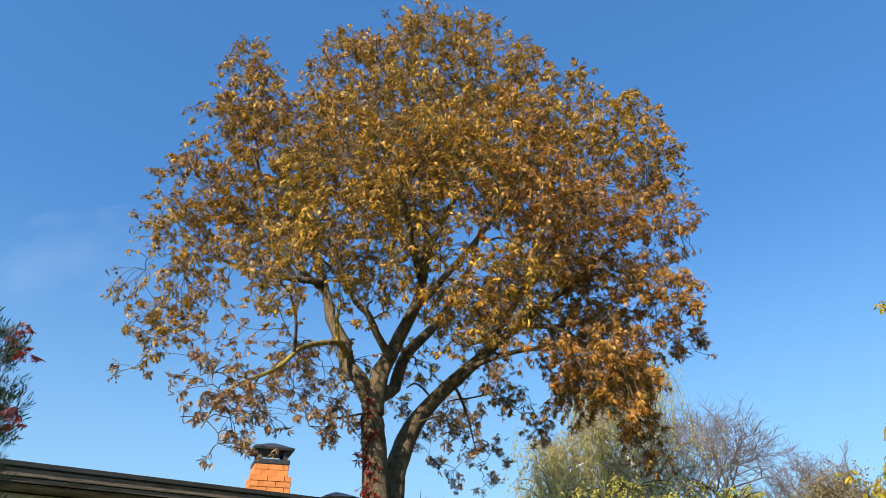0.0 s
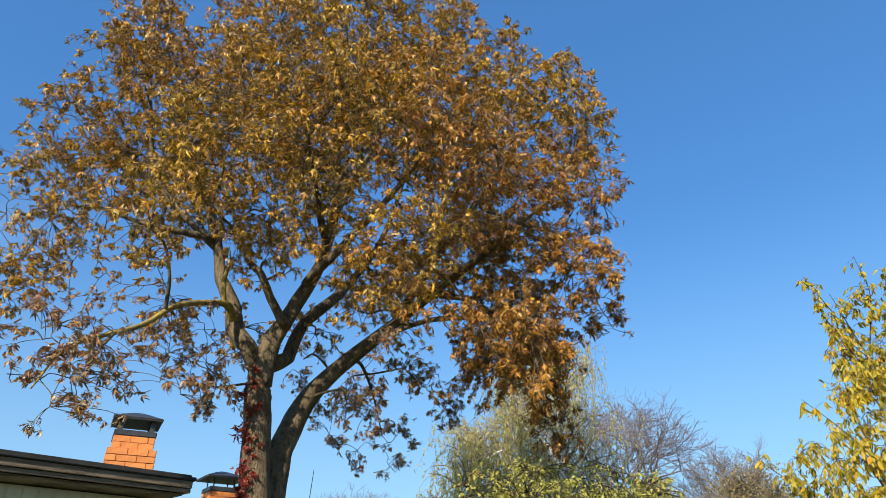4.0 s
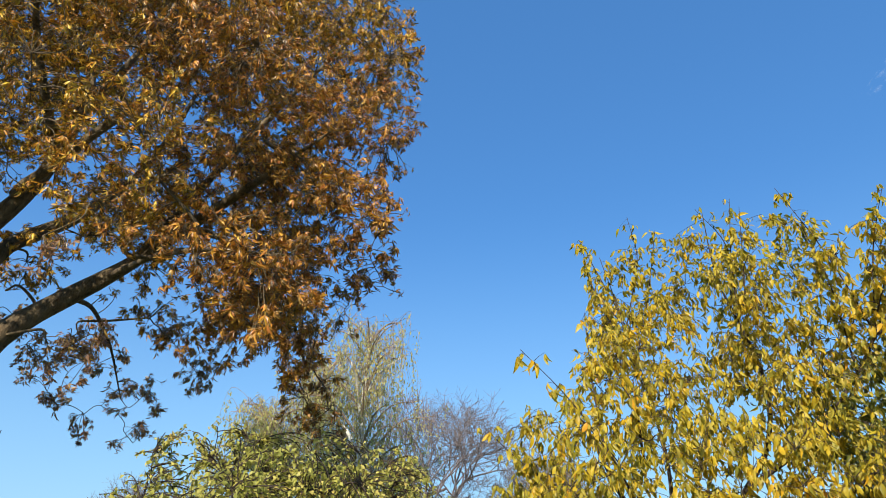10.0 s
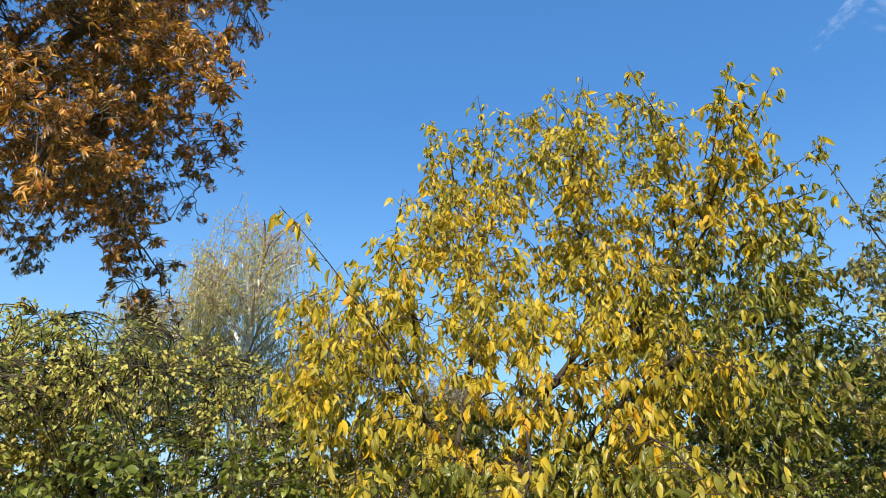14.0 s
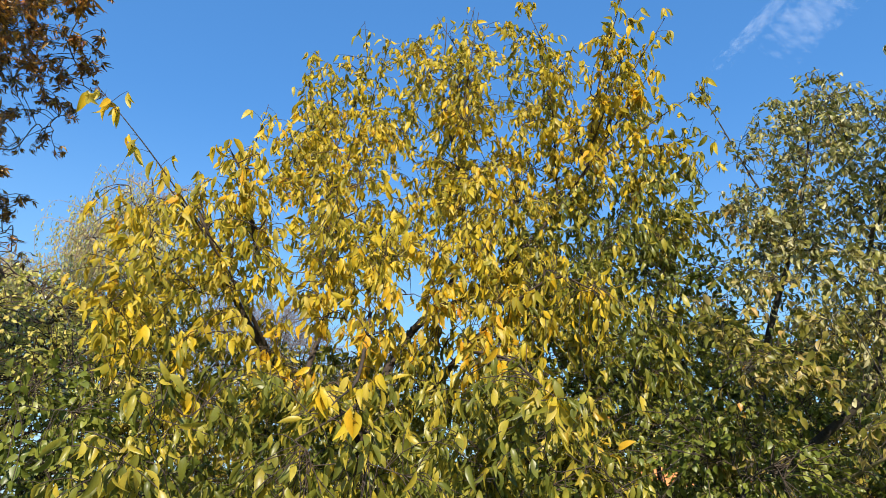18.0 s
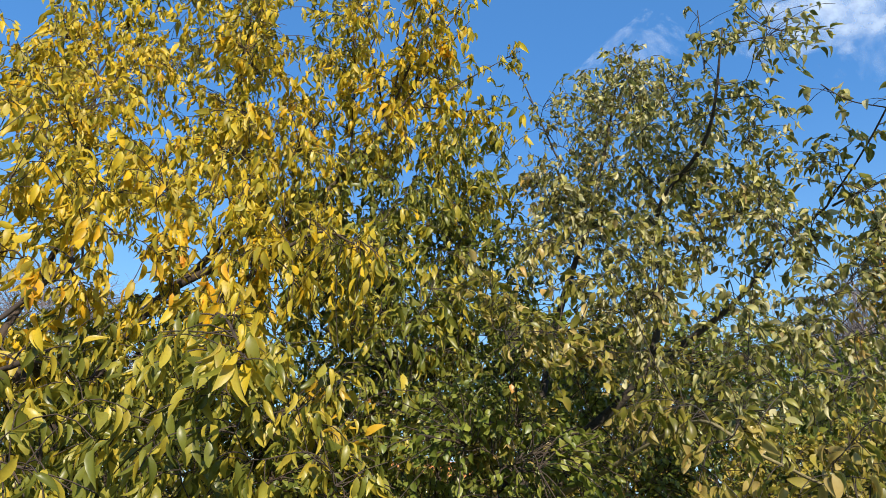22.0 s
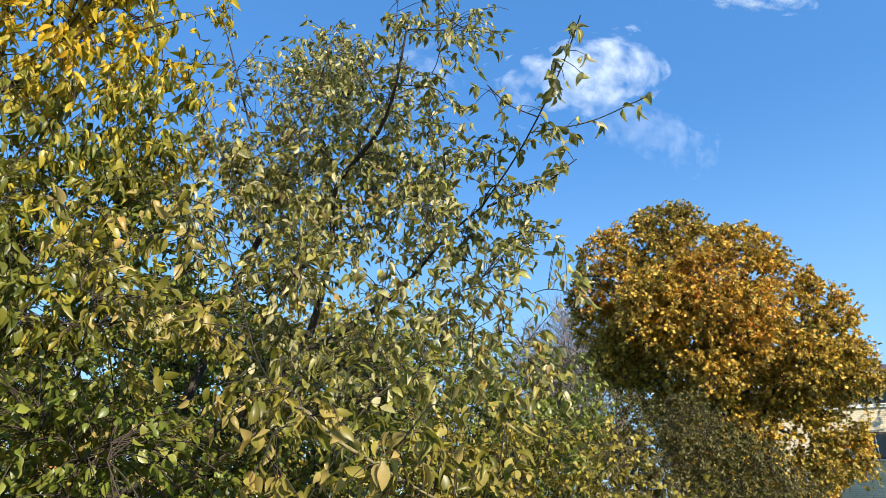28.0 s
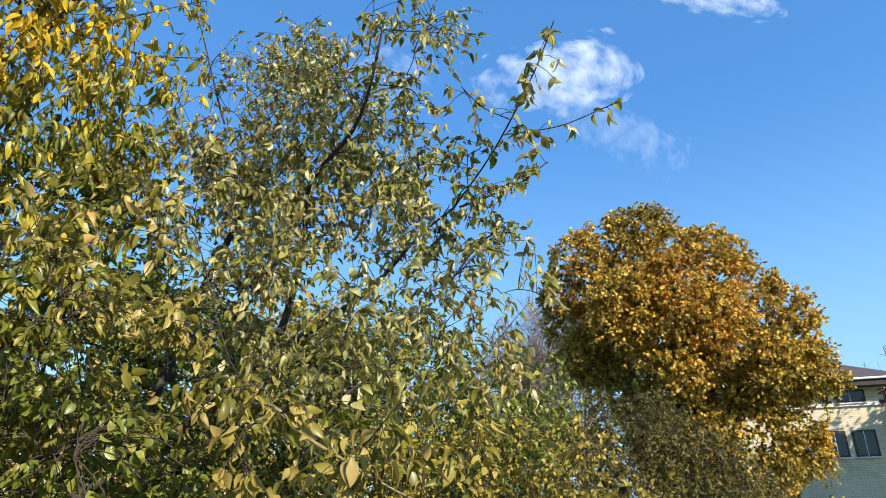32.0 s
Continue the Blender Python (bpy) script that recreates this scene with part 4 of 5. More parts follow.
cr.finish(PALM, LEAF_RED, 0, leaf_label="crimson leaves")

# ---- cypress with creeper ----
cy = Tree("cypress", (-4.72, 6.3, 0), "grey-green columnar cypress overgrown with red creeper", "conifer", BARK_DARK, 13)
cy.limb("trunk", [(-4.72, 6.3, 0, 0.1), (-4.72, 6.3, 2, 0.07), (-4.72, 6.3, 4.3, 0.02)], 7)
SPRAY = [blade(0.11, 0.012, 0.3, -0.15, 0.3, 2), blade(0.09, 0.016, 0.3, -0.25, 0.3, 2)]
cy.fill([(-4.72 + 0.18 * math.cos(k * 2.4), 6.3 + 0.18 * math.sin(k * 2.4), 0.5 + 0.19 * k, 0.4 * (1 - (k / 24) ** 3) + 0.1) for k in range(21)], 40, 620, 15, 0.9, -1.0, -0.8, 0.01, 0.002, 0.05, 0.03, -0.3, 0.3, 0.9)
cy.finish(SPRAY, NEEDLE, 0, leaf_label="scaly grey-green sprays")
cv = Tree("red_creeper", (-4.6, 5.9, 0), "red creeper hanging in the cypress", "vine", BARK_DARK, 14)
cv.limb("stem", [(-4.4, 5.7, 0, 0.012), (-4.3, 5.8, 2.0, 0.01), (-4.25, 6.0, 4.3, 0.004)], 5)
for x, y, z in ((-4.28, 6.1, 4.25), (-4.2, 6.15, 4.0), (-4.1, 6.2, 3.4), (-4.25, 6.0, 3.3), (-4.4, 5.85, 3.35), (-4.2, 6.0, 2.7), (-4.4, 5.8, 2.5)):
    cv.clump((x, y, z), 0.16, 8, 4, bough=0.006, hang=0.8, size=0.45)
cv.finish(PALM, LEAF_RED, 0, leaf_label="dark red leaves")

# ---- yellow cherry ----
CHERRY_LEAF = [blade(0.125, 0.043, 0.4, 0.45, 0.5, 5, 0.04), blade(0.112, 0.038, 0.6, 0.6, 0.5, 5, -0.06), blade(0.132, 0.044, 0.3, 0.35, 0.5, 5, 0.06), blade(0.118, 0.034, 0.9, 0.5, 0.5, 5, 0.08)]
cb = Tree("cherry_tree", (6.75, 7.55, 0), "cherry tree with drooping yellow autumn leaves", "tree", BARK_DARK, 21)
cb.limb("trunk", [(6.85, 7.6, -0.05, 0.066), (6.75, 7.55, 0.9, 0.055), (6.62, 7.5, 1.7, 0.04675), (6.45, 7.55, 2.0, 0.03575), (6.13, 7.62, 2.2, 0.03025), (5.80, 7.5, 2.5, 0.022), (5.4, 7.3, 3.0, 0.00825)], 9, label="dark leaning trunk")
cb.limb("limb", [(6.62, 7.5, 1.6, 0.03575), (7.00, 7.6, 2.41, 0.03025), (7.39, 7.45, 3.01, 0.02475), (7.40, 7.32, 3.67, 0.0165), (7.3, 7.5, 4.7, 0.0099), (7.35, 7.56, 5.6, 0.0033)], 8)
cb.limb("limb", [(7.1, 7.55, 2.6, 0.02475), (7.6, 7.0, 3.1, 0.01925), (8.1, 6.5, 4.0, 0.0121), (8.3, 6.2, 5.0, 0.0033)], 7)
cb.limb("limb", [(6.3, 7.58, 2.1, 0.022), (6.6, 7.9, 3.0, 0.0165), (6.7, 8.3, 4.2, 0.0099), (6.65, 8.6, 5.4, 0.0033)], 7)
cb.limb("limb", [(6.1, 7.6, 2.2, 0.01925), (5.75, 7.3, 2.5, 0.011), (5.4, 7.05, 2.78, 0.006), (5.1, 6.95, 3.0, 0.004)], 6)
cb.limb("limb", [(6.7, 7.5, 1.4, 0.022), (6.3, 6.8, 1.9, 0.0165), (6.0, 6.2, 1.8, 0.00825), (5.6, 5.9, 1.6, 0.0033)], 6)
cb.limb("limb", [(6.7, 7.5, 1.5, 0.022), (6.9, 6.7, 2.2, 0.0165), (7.1, 6.1, 2.6, 0.00825), (7.2, 5.8, 2.5, 0.0033)], 6)
CHERRY_TOP = [
    (7.79, 6.99, 4.55, 0.36), (8.29, 6.5, 4.3, 0.3), (7.28, 7.87, 4.6, 0.42), (6.85, 8.45, 4.6, 0.36), (6.57, 8.56, 4.25, 0.33), (8.77, 6.06, 3.9, 0.16), (8.06, 6.79, 3.9, 0.42), (7.49, 7.44, 3.95, 0.5), (6.93, 7.85, 3.86, 0.46), (8.49, 6.49, 3.6, 0.38),
    (7.1, 7.6, 5.0, 0.28), (7.6, 6.9, 4.95, 0.25), (6.75, 8.3, 5.05, 0.25), (8.1, 6.4, 4.7, 0.25)]
CHERRY_MID = [
    (5.4, 6.6, 2.55, 0.17), (5.09, 6.76, 2.52, 0.24), (5.55, 6.76, 3.05, 0.14), (5.30, 6.88, 2.30, 0.32), (5.62, 6.82, 2.58, 0.3),
    (6.02, 6.75, 2.64, 0.34), (6.41, 6.58, 2.52, 0.38), (6.12, 6.73, 2.13, 0.33), (5.70, 6.91, 2.14, 0.25), (5.41, 6.74, 1.83, 0.2), (6.95, 6.37, 2.71, 0.36), (7.09, 5.94, 2.41, 0.26), (6.77, 6.17, 2.21, 0.28), (6.5, 7.4, 3.2, 0.45), (7.3, 6.9, 3.2, 0.45)]
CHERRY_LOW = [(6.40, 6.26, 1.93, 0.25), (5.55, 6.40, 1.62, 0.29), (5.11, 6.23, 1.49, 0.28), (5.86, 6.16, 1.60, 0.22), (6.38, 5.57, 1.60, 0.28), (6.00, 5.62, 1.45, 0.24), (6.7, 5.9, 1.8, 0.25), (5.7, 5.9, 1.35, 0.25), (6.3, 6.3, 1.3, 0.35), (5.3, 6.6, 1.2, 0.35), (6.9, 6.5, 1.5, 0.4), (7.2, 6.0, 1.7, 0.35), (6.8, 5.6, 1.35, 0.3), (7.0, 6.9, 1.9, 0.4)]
CHERRY_LEFT = [(4.97, 7.00, 2.77, 0.19), (5.26, 6.94, 2.55, 0.22), (4.93, 6.98, 2.51, 0.19), (5.55, 7.14, 2.75, 0.20), (5.42, 6.89, 2.28, 0.21), (5.12, 6.86, 2.17, 0.21), (6.08, 7.70, 3.46, 0.25), (5.89, 7.47, 2.83, 0.26), (6.4, 7.9, 4.0, 0.35), (7.2, 7.0, 4.3, 0.4), (7.9, 6.5, 4.5, 0.35)]
CHERRY_FILL = [(5.5, 8.45, 2.9, 0.22), (5.3, 8.5, 2.55, 0.25), (5.8, 8.3, 3.2, 0.2), (5.21, 7.91, 3.02, 0.22), (5.54, 7.88, 2.71, 0.26), (5.72, 7.60, 3.37, 0.26), (5.30, 7.80, 2.43, 0.22), (4.93, 7.82, 2.84, 0.1), (5.53, 7.56, 3.06, 0.24), (5.94, 7.44, 2.84, 0.28), (6.21, 7.22, 3.07, 0.28)]
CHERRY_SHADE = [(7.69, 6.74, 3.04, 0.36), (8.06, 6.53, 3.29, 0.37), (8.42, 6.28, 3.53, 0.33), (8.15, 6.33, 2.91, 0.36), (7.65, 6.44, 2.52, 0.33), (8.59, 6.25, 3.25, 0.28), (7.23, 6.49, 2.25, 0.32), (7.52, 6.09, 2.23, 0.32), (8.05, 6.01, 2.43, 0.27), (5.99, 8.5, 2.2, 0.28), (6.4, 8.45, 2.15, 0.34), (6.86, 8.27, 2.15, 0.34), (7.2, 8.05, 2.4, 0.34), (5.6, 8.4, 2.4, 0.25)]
CHERRY_TIPS = [(6.61, 8.94, 5.82), (6.5, 8.7, 5.5), (6.77, 8.12, 5.72), (6.95, 7.9, 5.45), (7.2, 7.5, 5.55), (7.38, 7.17, 5.52), (7.5, 6.7, 5.38), (7.3, 7.0, 5.3), (7.84, 5.92, 4.98), (8.05, 6.0, 4.95), (8.4, 5.97, 5.08), (8.2, 6.2, 4.9), (8.17, 5.93, 4.5), (8.5, 5.75, 4.35), (8.75, 5.95, 4.15), (6.3, 8.4, 4.9), (7.7, 6.7, 5.0), (5.9, 7.9, 4.3)]
for x, y, z in CHERRY_TIPS:
    near = np.array(cb.nodes)
    k = near[np.argmin(np.linalg.norm(near[:, :3] - (x, y, z - 1.3), axis=1))]
    mid = (np.array(k[:3]) * 0.45 + np.array((x, y, z)) * 0.55) + cb.rng.normal(0, 0.05, 3)
    cb.shoot([(*k[:3], 0.008), (*mid, 0.006), (x, y, z, 0.002)], 30, 0.8, 1.1, 0.05, 3)
cb.shoot([(5.5, 8.2, 2.7, 0.007), (5.3, 8.5, 3.0, 0.005), (5.1, 8.8, 3.35, 0.002)], 18, 0.8, 1.3, 0.05, 3)
cb.shoot([(5.85, 7.4, 2.6, 0.006), (5.4, 7.05, 2.8, 0.005), (5.02, 6.92, 3.12, 0.004), (4.69, 6.95, 3.44, 0.002)], 30, 0.85, 1.4, 0.035, 3)
cb.shoot([(5.7, 7.0, 2.7, 0.012), (5.5, 6.75, 3.0, 0.008), (5.35, 6.7, 3.2, 0.002)], 16, 0.85, 1.4, 0.04, 3)
cb.shoot([(6.3, 6.7, 2.4, 0.012), (5.9, 6.0, 1.9, 0.008), (5.6, 5.6, 1.7, 0.002)], 20, 0.85, 1.4, 0.05, 3)
cb.shoot([(6.8, 6.4, 2.2, 0.012), (6.5, 5.7, 2.0, 0.008), (6.3, 5.2, 1.75, 0.002)], 22, 0.85, 1.4, 0.05, 3)
def grown(balls, k):
    return [(x, y, z, r * k) for x, y, z, r in balls]


cb.fill(grown(CHERRY_TOP + CHERRY_MID + CHERRY_LEFT + CHERRY_FILL, 1.4), 18, 330, 6.0, 0.7, 1.6, 0.3, 0.009, 0.0022, 0.15, 0.03, 0.03, scale=2.2)
cb.finish(CHERRY_LEAF, LEAF_CHERRY, 280, (5.2, 6.2, 2.6), "drooping yellow leaves")
# Low clumps and the shaded side share the darker leaf with shade in it.
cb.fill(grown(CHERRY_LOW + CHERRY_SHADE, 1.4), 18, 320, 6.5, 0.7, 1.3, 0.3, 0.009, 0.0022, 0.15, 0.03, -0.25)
cb.finish(CHERRY_LEAF, LEAF_CHERRY_LOW_SHADE, 0, leaf_label="green and yellow leaves, with the shaded side's darker tone in the colour", foliage="lower_foliage")

# ---- apple ----
APPLE_LEAF = [blade(0.072, 0.033, 0.5, 0.35, 0.42, 5, 0.04), blade(0.064, 0.028, 0.9, 0.6, 0.42, 5, -0.06), blade(0.076, 0.035, 0.35, 0.2, 0.42, 5, 0.05), blade(0.068, 0.024, 1.3, 0.6, 0.42, 5, 0.1)]
ap = Tree("apple_tree", (8.0, 6.1, 0), "apple tree with dull olive autumn leaves", "tree", BARK_APPLE, 31)
ap.limb("trunk", [(7.9, 6.25, -0.05, 0.065), (7.95, 6.0, 0.8, 0.05), (8.1, 5.7, 1.4, 0.034), (8.34, 5.40, 1.71, 0.024), (8.40, 5.03, 2.03, 0.022), (8.43, 4.91, 2.51, 0.015), (8.32, 4.83, 2.81, 0.011), (8.12, 4.49, 3.0, 0.009), (7.95, 4.3, 3.4, 0.0035)], 9, label="dark leaning trunk")
ap.limb("limb", [(8.4, 5.05, 2.0, 0.02), (8.5, 4.6, 2.3, 0.0125), (8.39, 4.30, 2.50, 0.006), (8.35, 4.12, 2.6, 0.005)], 7)
ap.limb("limb", [(8.05, 5.8, 1.2, 0.035), (8.6, 5.8, 1.9, 0.0275), (8.8, 5.75, 2.5, 0.0225), (8.75, 5.4, 3.2, 0.0125), (8.65, 5.1, 4.0, 0.004)], 8)
ap.limb("limb", [(7.75, 4.75, 1.62, 0.007), (7.51, 4.47, 1.65, 0.006), (7.49, 4.32, 1.55, 0.0055), (7.51, 4.19, 1.47, 0.005), (7.53, 4.06, 1.40, 0.004), (7.58, 3.9, 1.33, 0.003)], 7, bark=BARK_SPOTTED, label="low lichened branch")
ap.limb("limb", [(8.1, 5.75, 1.3, 0.025), (7.9, 5.1, 1.5, 0.011), (7.74, 4.73, 1.62, 0.006)], 7, bark=BARK_SPOTTED, label="low lichened branch")
APPLE_TOP = [
    (8.09, 4.23, 3.36, 0.19), (8.19, 4.47, 3.33, 0.18), (8.01, 4.04, 3.33, 0.13), (8.47, 4.93, 3.71, 0.18), (8.50, 5.31, 3.58, 0.26), (8.43, 4.76, 3.24, 0.28), (8.28, 4.36, 3.07, 0.17), (8.49, 5.10, 3.12, 0.27), (8.46, 4.59, 2.86, 0.3),
    (8.57, 5.51, 3.53, 0.16), (8.11, 4.32, 2.40, 0.2), (8.09, 4.64, 2.40, 0.2), (8.26, 4.97, 2.58, 0.22), (7.99, 4.49, 2.15, 0.2), (8.22, 4.25, 2.18, 0.2), (8.38, 3.99, 2.27, 0.15), (7.97, 4.82, 2.10, 0.2), (7.89, 4.31, 1.87, 0.17), (8.08, 4.11, 1.91, 0.16), (8.35, 3.96, 2.00, 0.13), (8.9, 5.3, 3.9, 0.3), (8.9, 5.6, 3.2, 0.35)]
APPLE_MORE = [(8.25, 3.91, 2.61, 0.11), (8.17, 4.02, 2.37, 0.13), (8.24, 3.83, 2.30, 0.11), (8.20, 4.09, 2.73, 0.12), (8.29, 3.76, 2.18, 0.1), (8.10, 3.90, 2.05, 0.12), (8.16, 3.97, 2.85, 0.08), (8.30, 5.27, 2.93, 0.18), (8.15, 5.46, 3.13, 0.15), (8.13, 5.33, 2.66, 0.19), (8.06, 5.07, 2.39, 0.18), (8.21, 4.03, 2.06, 0.13), (8.29, 3.90, 1.85, 0.11), (8.00, 4.19, 1.85, 0.14), (7.84, 4.55, 1.87, 0.16), (7.65, 4.32, 1.68, 0.12), (8.32, 3.94, 2.12, 0.14)]
APPLE_TIP = [(8.47, 3.96, 2.52, 0.12), (8.42, 4.20, 2.50, 0.15)]
APPLE_NEAR = [(7.25, 4.25, 1.62, 0.08), (7.27, 3.95, 1.60, 0.08), (7.33, 4.11, 1.51, 0.1), (7.61, 3.84, 1.64, 0.08), (7.32, 4.34, 1.50, 0.11), (7.60, 3.94, 1.51, 0.13), (7.48, 4.61, 1.71, 0.12), (7.25, 4.75, 2.04, 0.12), (7.33, 5.15, 2.26, 0.15), (7.50, 4.87, 2.44, 0.12), (7.41, 5.06, 1.99, 0.16), (7.75, 5.2, 1.75, 0.16), (7.8, 5.0, 2.0, 0.15), (7.9, 4.75, 1.75, 0.14), (7.7, 5.5, 1.65, 0.16)]
APPLE_BODY = grown(APPLE_TOP + APPLE_MORE, 1.4)
ap.fill([b for b in APPLE_BODY if b[2] > 3.1], 48, 1060, 5.3, 0.7, 0.6, 0.25, 0.006, 0.0014, 0.12, 0.02, 0.06, scale=3.2)
ap.fill([b for b in APPLE_BODY if b[2] <= 3.1], 48, 1060, 5.3, 0.7, 0.6, 0.25, 0.006, 0.0014, 0.12, 0.02, -0.12, scale=3.2)
ap.shoot([(8.35, 4.12, 2.6, 0.004), (8.2, 3.88, 2.8, 0.0035), (8.03, 3.68, 3.0, 0.003), (7.93, 3.58, 3.14, 0.002)], 20, 0.9, 0.7, 0.04, 3)
ap.shoot([(8.18, 3.86, 2.82, 0.003), (8.22, 3.62, 2.84, 0.0025), (8.21, 3.37, 2.90, 0.002)], 13, 0.9, 0.7, 0.03, 3)
ap.shoot([(8.14, 3.81, 2.86, 0.003), (8.12, 3.92, 2.93, 0.0025), (8.07, 4.0, 3.02, 0.002)], 8, 0.85, 0.6, 0.045, 3)
ap.shoot([(8.36, 4.1, 2.6, 0.006), (8.42, 3.85, 2.7, 0.004), (8.4, 3.7, 2.78, 0.002)], 12, 0.85, 0.6, 0.05, 3)
for x, y, z, r in APPLE_TIP:
    ap.clump((x, y, z), r * 1.3, 14, 7, bough=0.004, hang=0.5, size=0.78, surface=0.3)
for a in range(7):
    x, y, z = 8.58 - 0.07 * a + ap.rng.normal(0, 0.08), 5.3 - 0.17 * a, 3.6 + ap.rng.normal(0, 0.12)
    w = ap.rng.normal(0, 0.16, 3)
    ap.shoot([(x + w[0], y + w[1], z - 0.3, 0.003), (x + 0.4 * w[0], y + 0.4 * w[1], z - 0.1, 0.0025), (x, y, z + 0.12, 0.0015)], 10, 0.72, 0.5, 0.05, 3)
ap.shoot([(8.5, 5.5, 3.4, 0.007), (8.45, 5.65, 3.9, 0.005), (8.42, 5.78, 4.3, 0.002)], 16, 0.72, 0.6, 0.04, 2)
ap.finish(APPLE_LEAF, LEAF_APPLE, 90, (8.1, 3.7, 2.9), "olive and bronze leaves")
ap.fill(grown(APPLE_NEAR, 1.4), 50, 950, 5.0, 0.76, 0.6, 0.25, 0.005, 0.0014, 0.15, 0.02, -0.1, scale=3.0)
ap.finish(APPLE_LEAF, LEAF_APPLE_NEAR, 200, (7.3, 4.0, 1.7), "green and yellowing leaves", foliage="lower_foliage")

# ---- shrubs ----
SHRUB_LEAF = [blade(0.075, 0.045, 0.3, 0.2, 0.42, 4, 0.1), blade(0.065, 0.04, 0.5, 0.35, 0.42, 4, -0.1)]


SHRUB_SMALL = [blade(0.085, 0.05, 0.3, 0.2, 0.42, 2, 0.1), blade(0.075, 0.045, 0.5, 0.35, 0.42, 2, -0.1)]


def shrub(name, base, label, clumps, mat, seed, ends=130, leaves=6, size=1.0, hang=0.4, bark=None, stems=4, templates=None, category="shrub", bough=0.012, hubs=9, gaps=-0.3):
    t = Tree(name, base, label, category, bark or BARK_DARK, seed)
    rng = np.random.default_rng(seed + 500)
    c = np.array(clumps)
    mean = c[:, :3].mean(0)
    for k in range(stems):
        e = c[rng.integers(len(c)), :3]
        b = np.array(base) + rng.normal(0, 0.12, 3) * (1, 1, 0)
        t.limb("stem", [(*b, 0.035), (*(b * 0.6 + e * 0.4 + rng.normal(0, 0.1, 3)), 0.025), (*e, 0.008)], 6)
    t.fill([(x, y, z, r * 1.25) for x, y, z, r in clumps], hubs, ends, leaves, size, hang, 0.2, bough, bough * 0.2, 0.15, 0.02, gaps)
    t.finish(templates or SHRUB_LEAF, mat)
    return t.root


shrub("plum_bush", (8.3, 6.6, 0), "dense green plum bush between the fruit trees", [
    (7.93, 6.64, 2.67, 0.4), (8.30, 6.47, 2.40, 0.42), (7.82, 6.30, 2.02, 0.38), (8.02, 5.78, 1.88, 0.35), (8.20, 5.55, 2.04, 0.3), (7.52, 5.47, 1.59, 0.3), (7.64, 5.07, 1.50, 0.25), (7.32, 5.61, 1.55, 0.28), (8.37, 5.30, 2.16, 0.24),
    (8.06, 7.15, 3.06, 0.36), (8.36, 6.94, 3.06, 0.36), (8.59, 6.62, 3.09, 0.31), (8.58, 6.02, 2.83, 0.28), (8.47, 6.64, 2.68, 0.37), (8.48, 6.03, 2.39, 0.30), (8.18, 6.82, 2.42, 0.36), (8.53, 5.63, 2.48, 0.25), (8.8, 6.2, 1.7, 0.5), (8.6, 5.6, 1.4, 0.45), (7.9, 5.3, 1.2, 0.4), (7.2, 5.9, 1.3, 0.4), (7.7, 6.1, 1.3, 0.4), (8.9, 6.9, 2.5, 0.4), (7.5, 6.7, 1.7, 0.4), (8.36, 7.8, 2.2, 0.45), (8.9, 7.4, 2.4, 0.45), (9.3, 6.6, 2.3, 0.5), (9.2, 5.8, 2.0, 0.5), (9.0, 5.3, 1.6, 0.4), (9.1, 5.0, 2.0, 0.35)], LEAF_GREEN, 41, 480, 6.5, 0.66, hubs=16)
shrub("green_bush", (4.8, 7.95, 0), "dark green broad-leaved bush under the cherry", [
    (4.32, 7.90, 1.65, 0.32), (4.62, 7.89, 1.8, 0.36), (5.11, 7.84, 1.79, 0.34), (4.54, 7.8, 1.35, 0.4), (4.90, 7.8, 1.35, 0.4), (5.17, 7.81, 2.00, 0.24), (5.5, 7.9, 1.4, 0.4), (4.1, 8.0, 1.2, 0.4), (5.9, 7.8, 1.2, 0.4), (6.3, 7.9, 1.5, 0.4), (3.6, 8.3, 1.3, 0.45), (3.2, 8.8, 1.4, 0.5), (4.0, 8.3, 1.9, 0.35), (6.8, 8.2, 1.6, 0.45), (7.2, 8.0, 1.8, 0.4), (5.0, 8.2, 1.0, 0.5), (4.5, 8.5, 1.4, 0.45), (5.4, 8.5, 1.3, 0.45), (4.0, 8.7, 0.9, 0.5)], LEAF_GREEN, 42, 190, 6.5, 1.0)
shrub("old_apple_tree", (3.6, 11.6, 0), "spreading old apple tree with pale green leaves", [
    (3, 11.43, 2.94, 0.7), (2.43, 11.33, 3.02, 0.6), (4.15, 11.44, 3, 0.65), (4.91, 11.37, 3, 0.55), (3.14, 11.32, 3.3, 0.29), (3.65, 11.52, 2.59, 0.7), (2.4, 11.6, 2.22, 0.7), (4.9, 11.5, 2.12, 0.7), (3.7, 11.5, 1.82, 0.7), (1.8, 11.5, 2.52, 0.5), (5.6, 11.4, 2.52, 0.5), (3.81, 11.5, 3.07, 0.55), (3.25, 11.7, 3.17, 0.5), (6.1, 11.5, 2.32, 0.45), (2.79, 11.2, 2.62, 0.55), (2.9, 9.4, 2.45, 0.45), (2.5, 9.2, 2.2, 0.45), (3.3, 10.3, 2.85, 0.5), (3.9, 10.2, 2.6, 0.5), (4.8, 12.6, 3.02, 0.45), (5.7, 13.6, 3.42, 0.45)], LEAF_PALE, 43, 190, 7, 0.9, templates=SHRUB_SMALL, category="tree", bough=0.03, hubs=5)
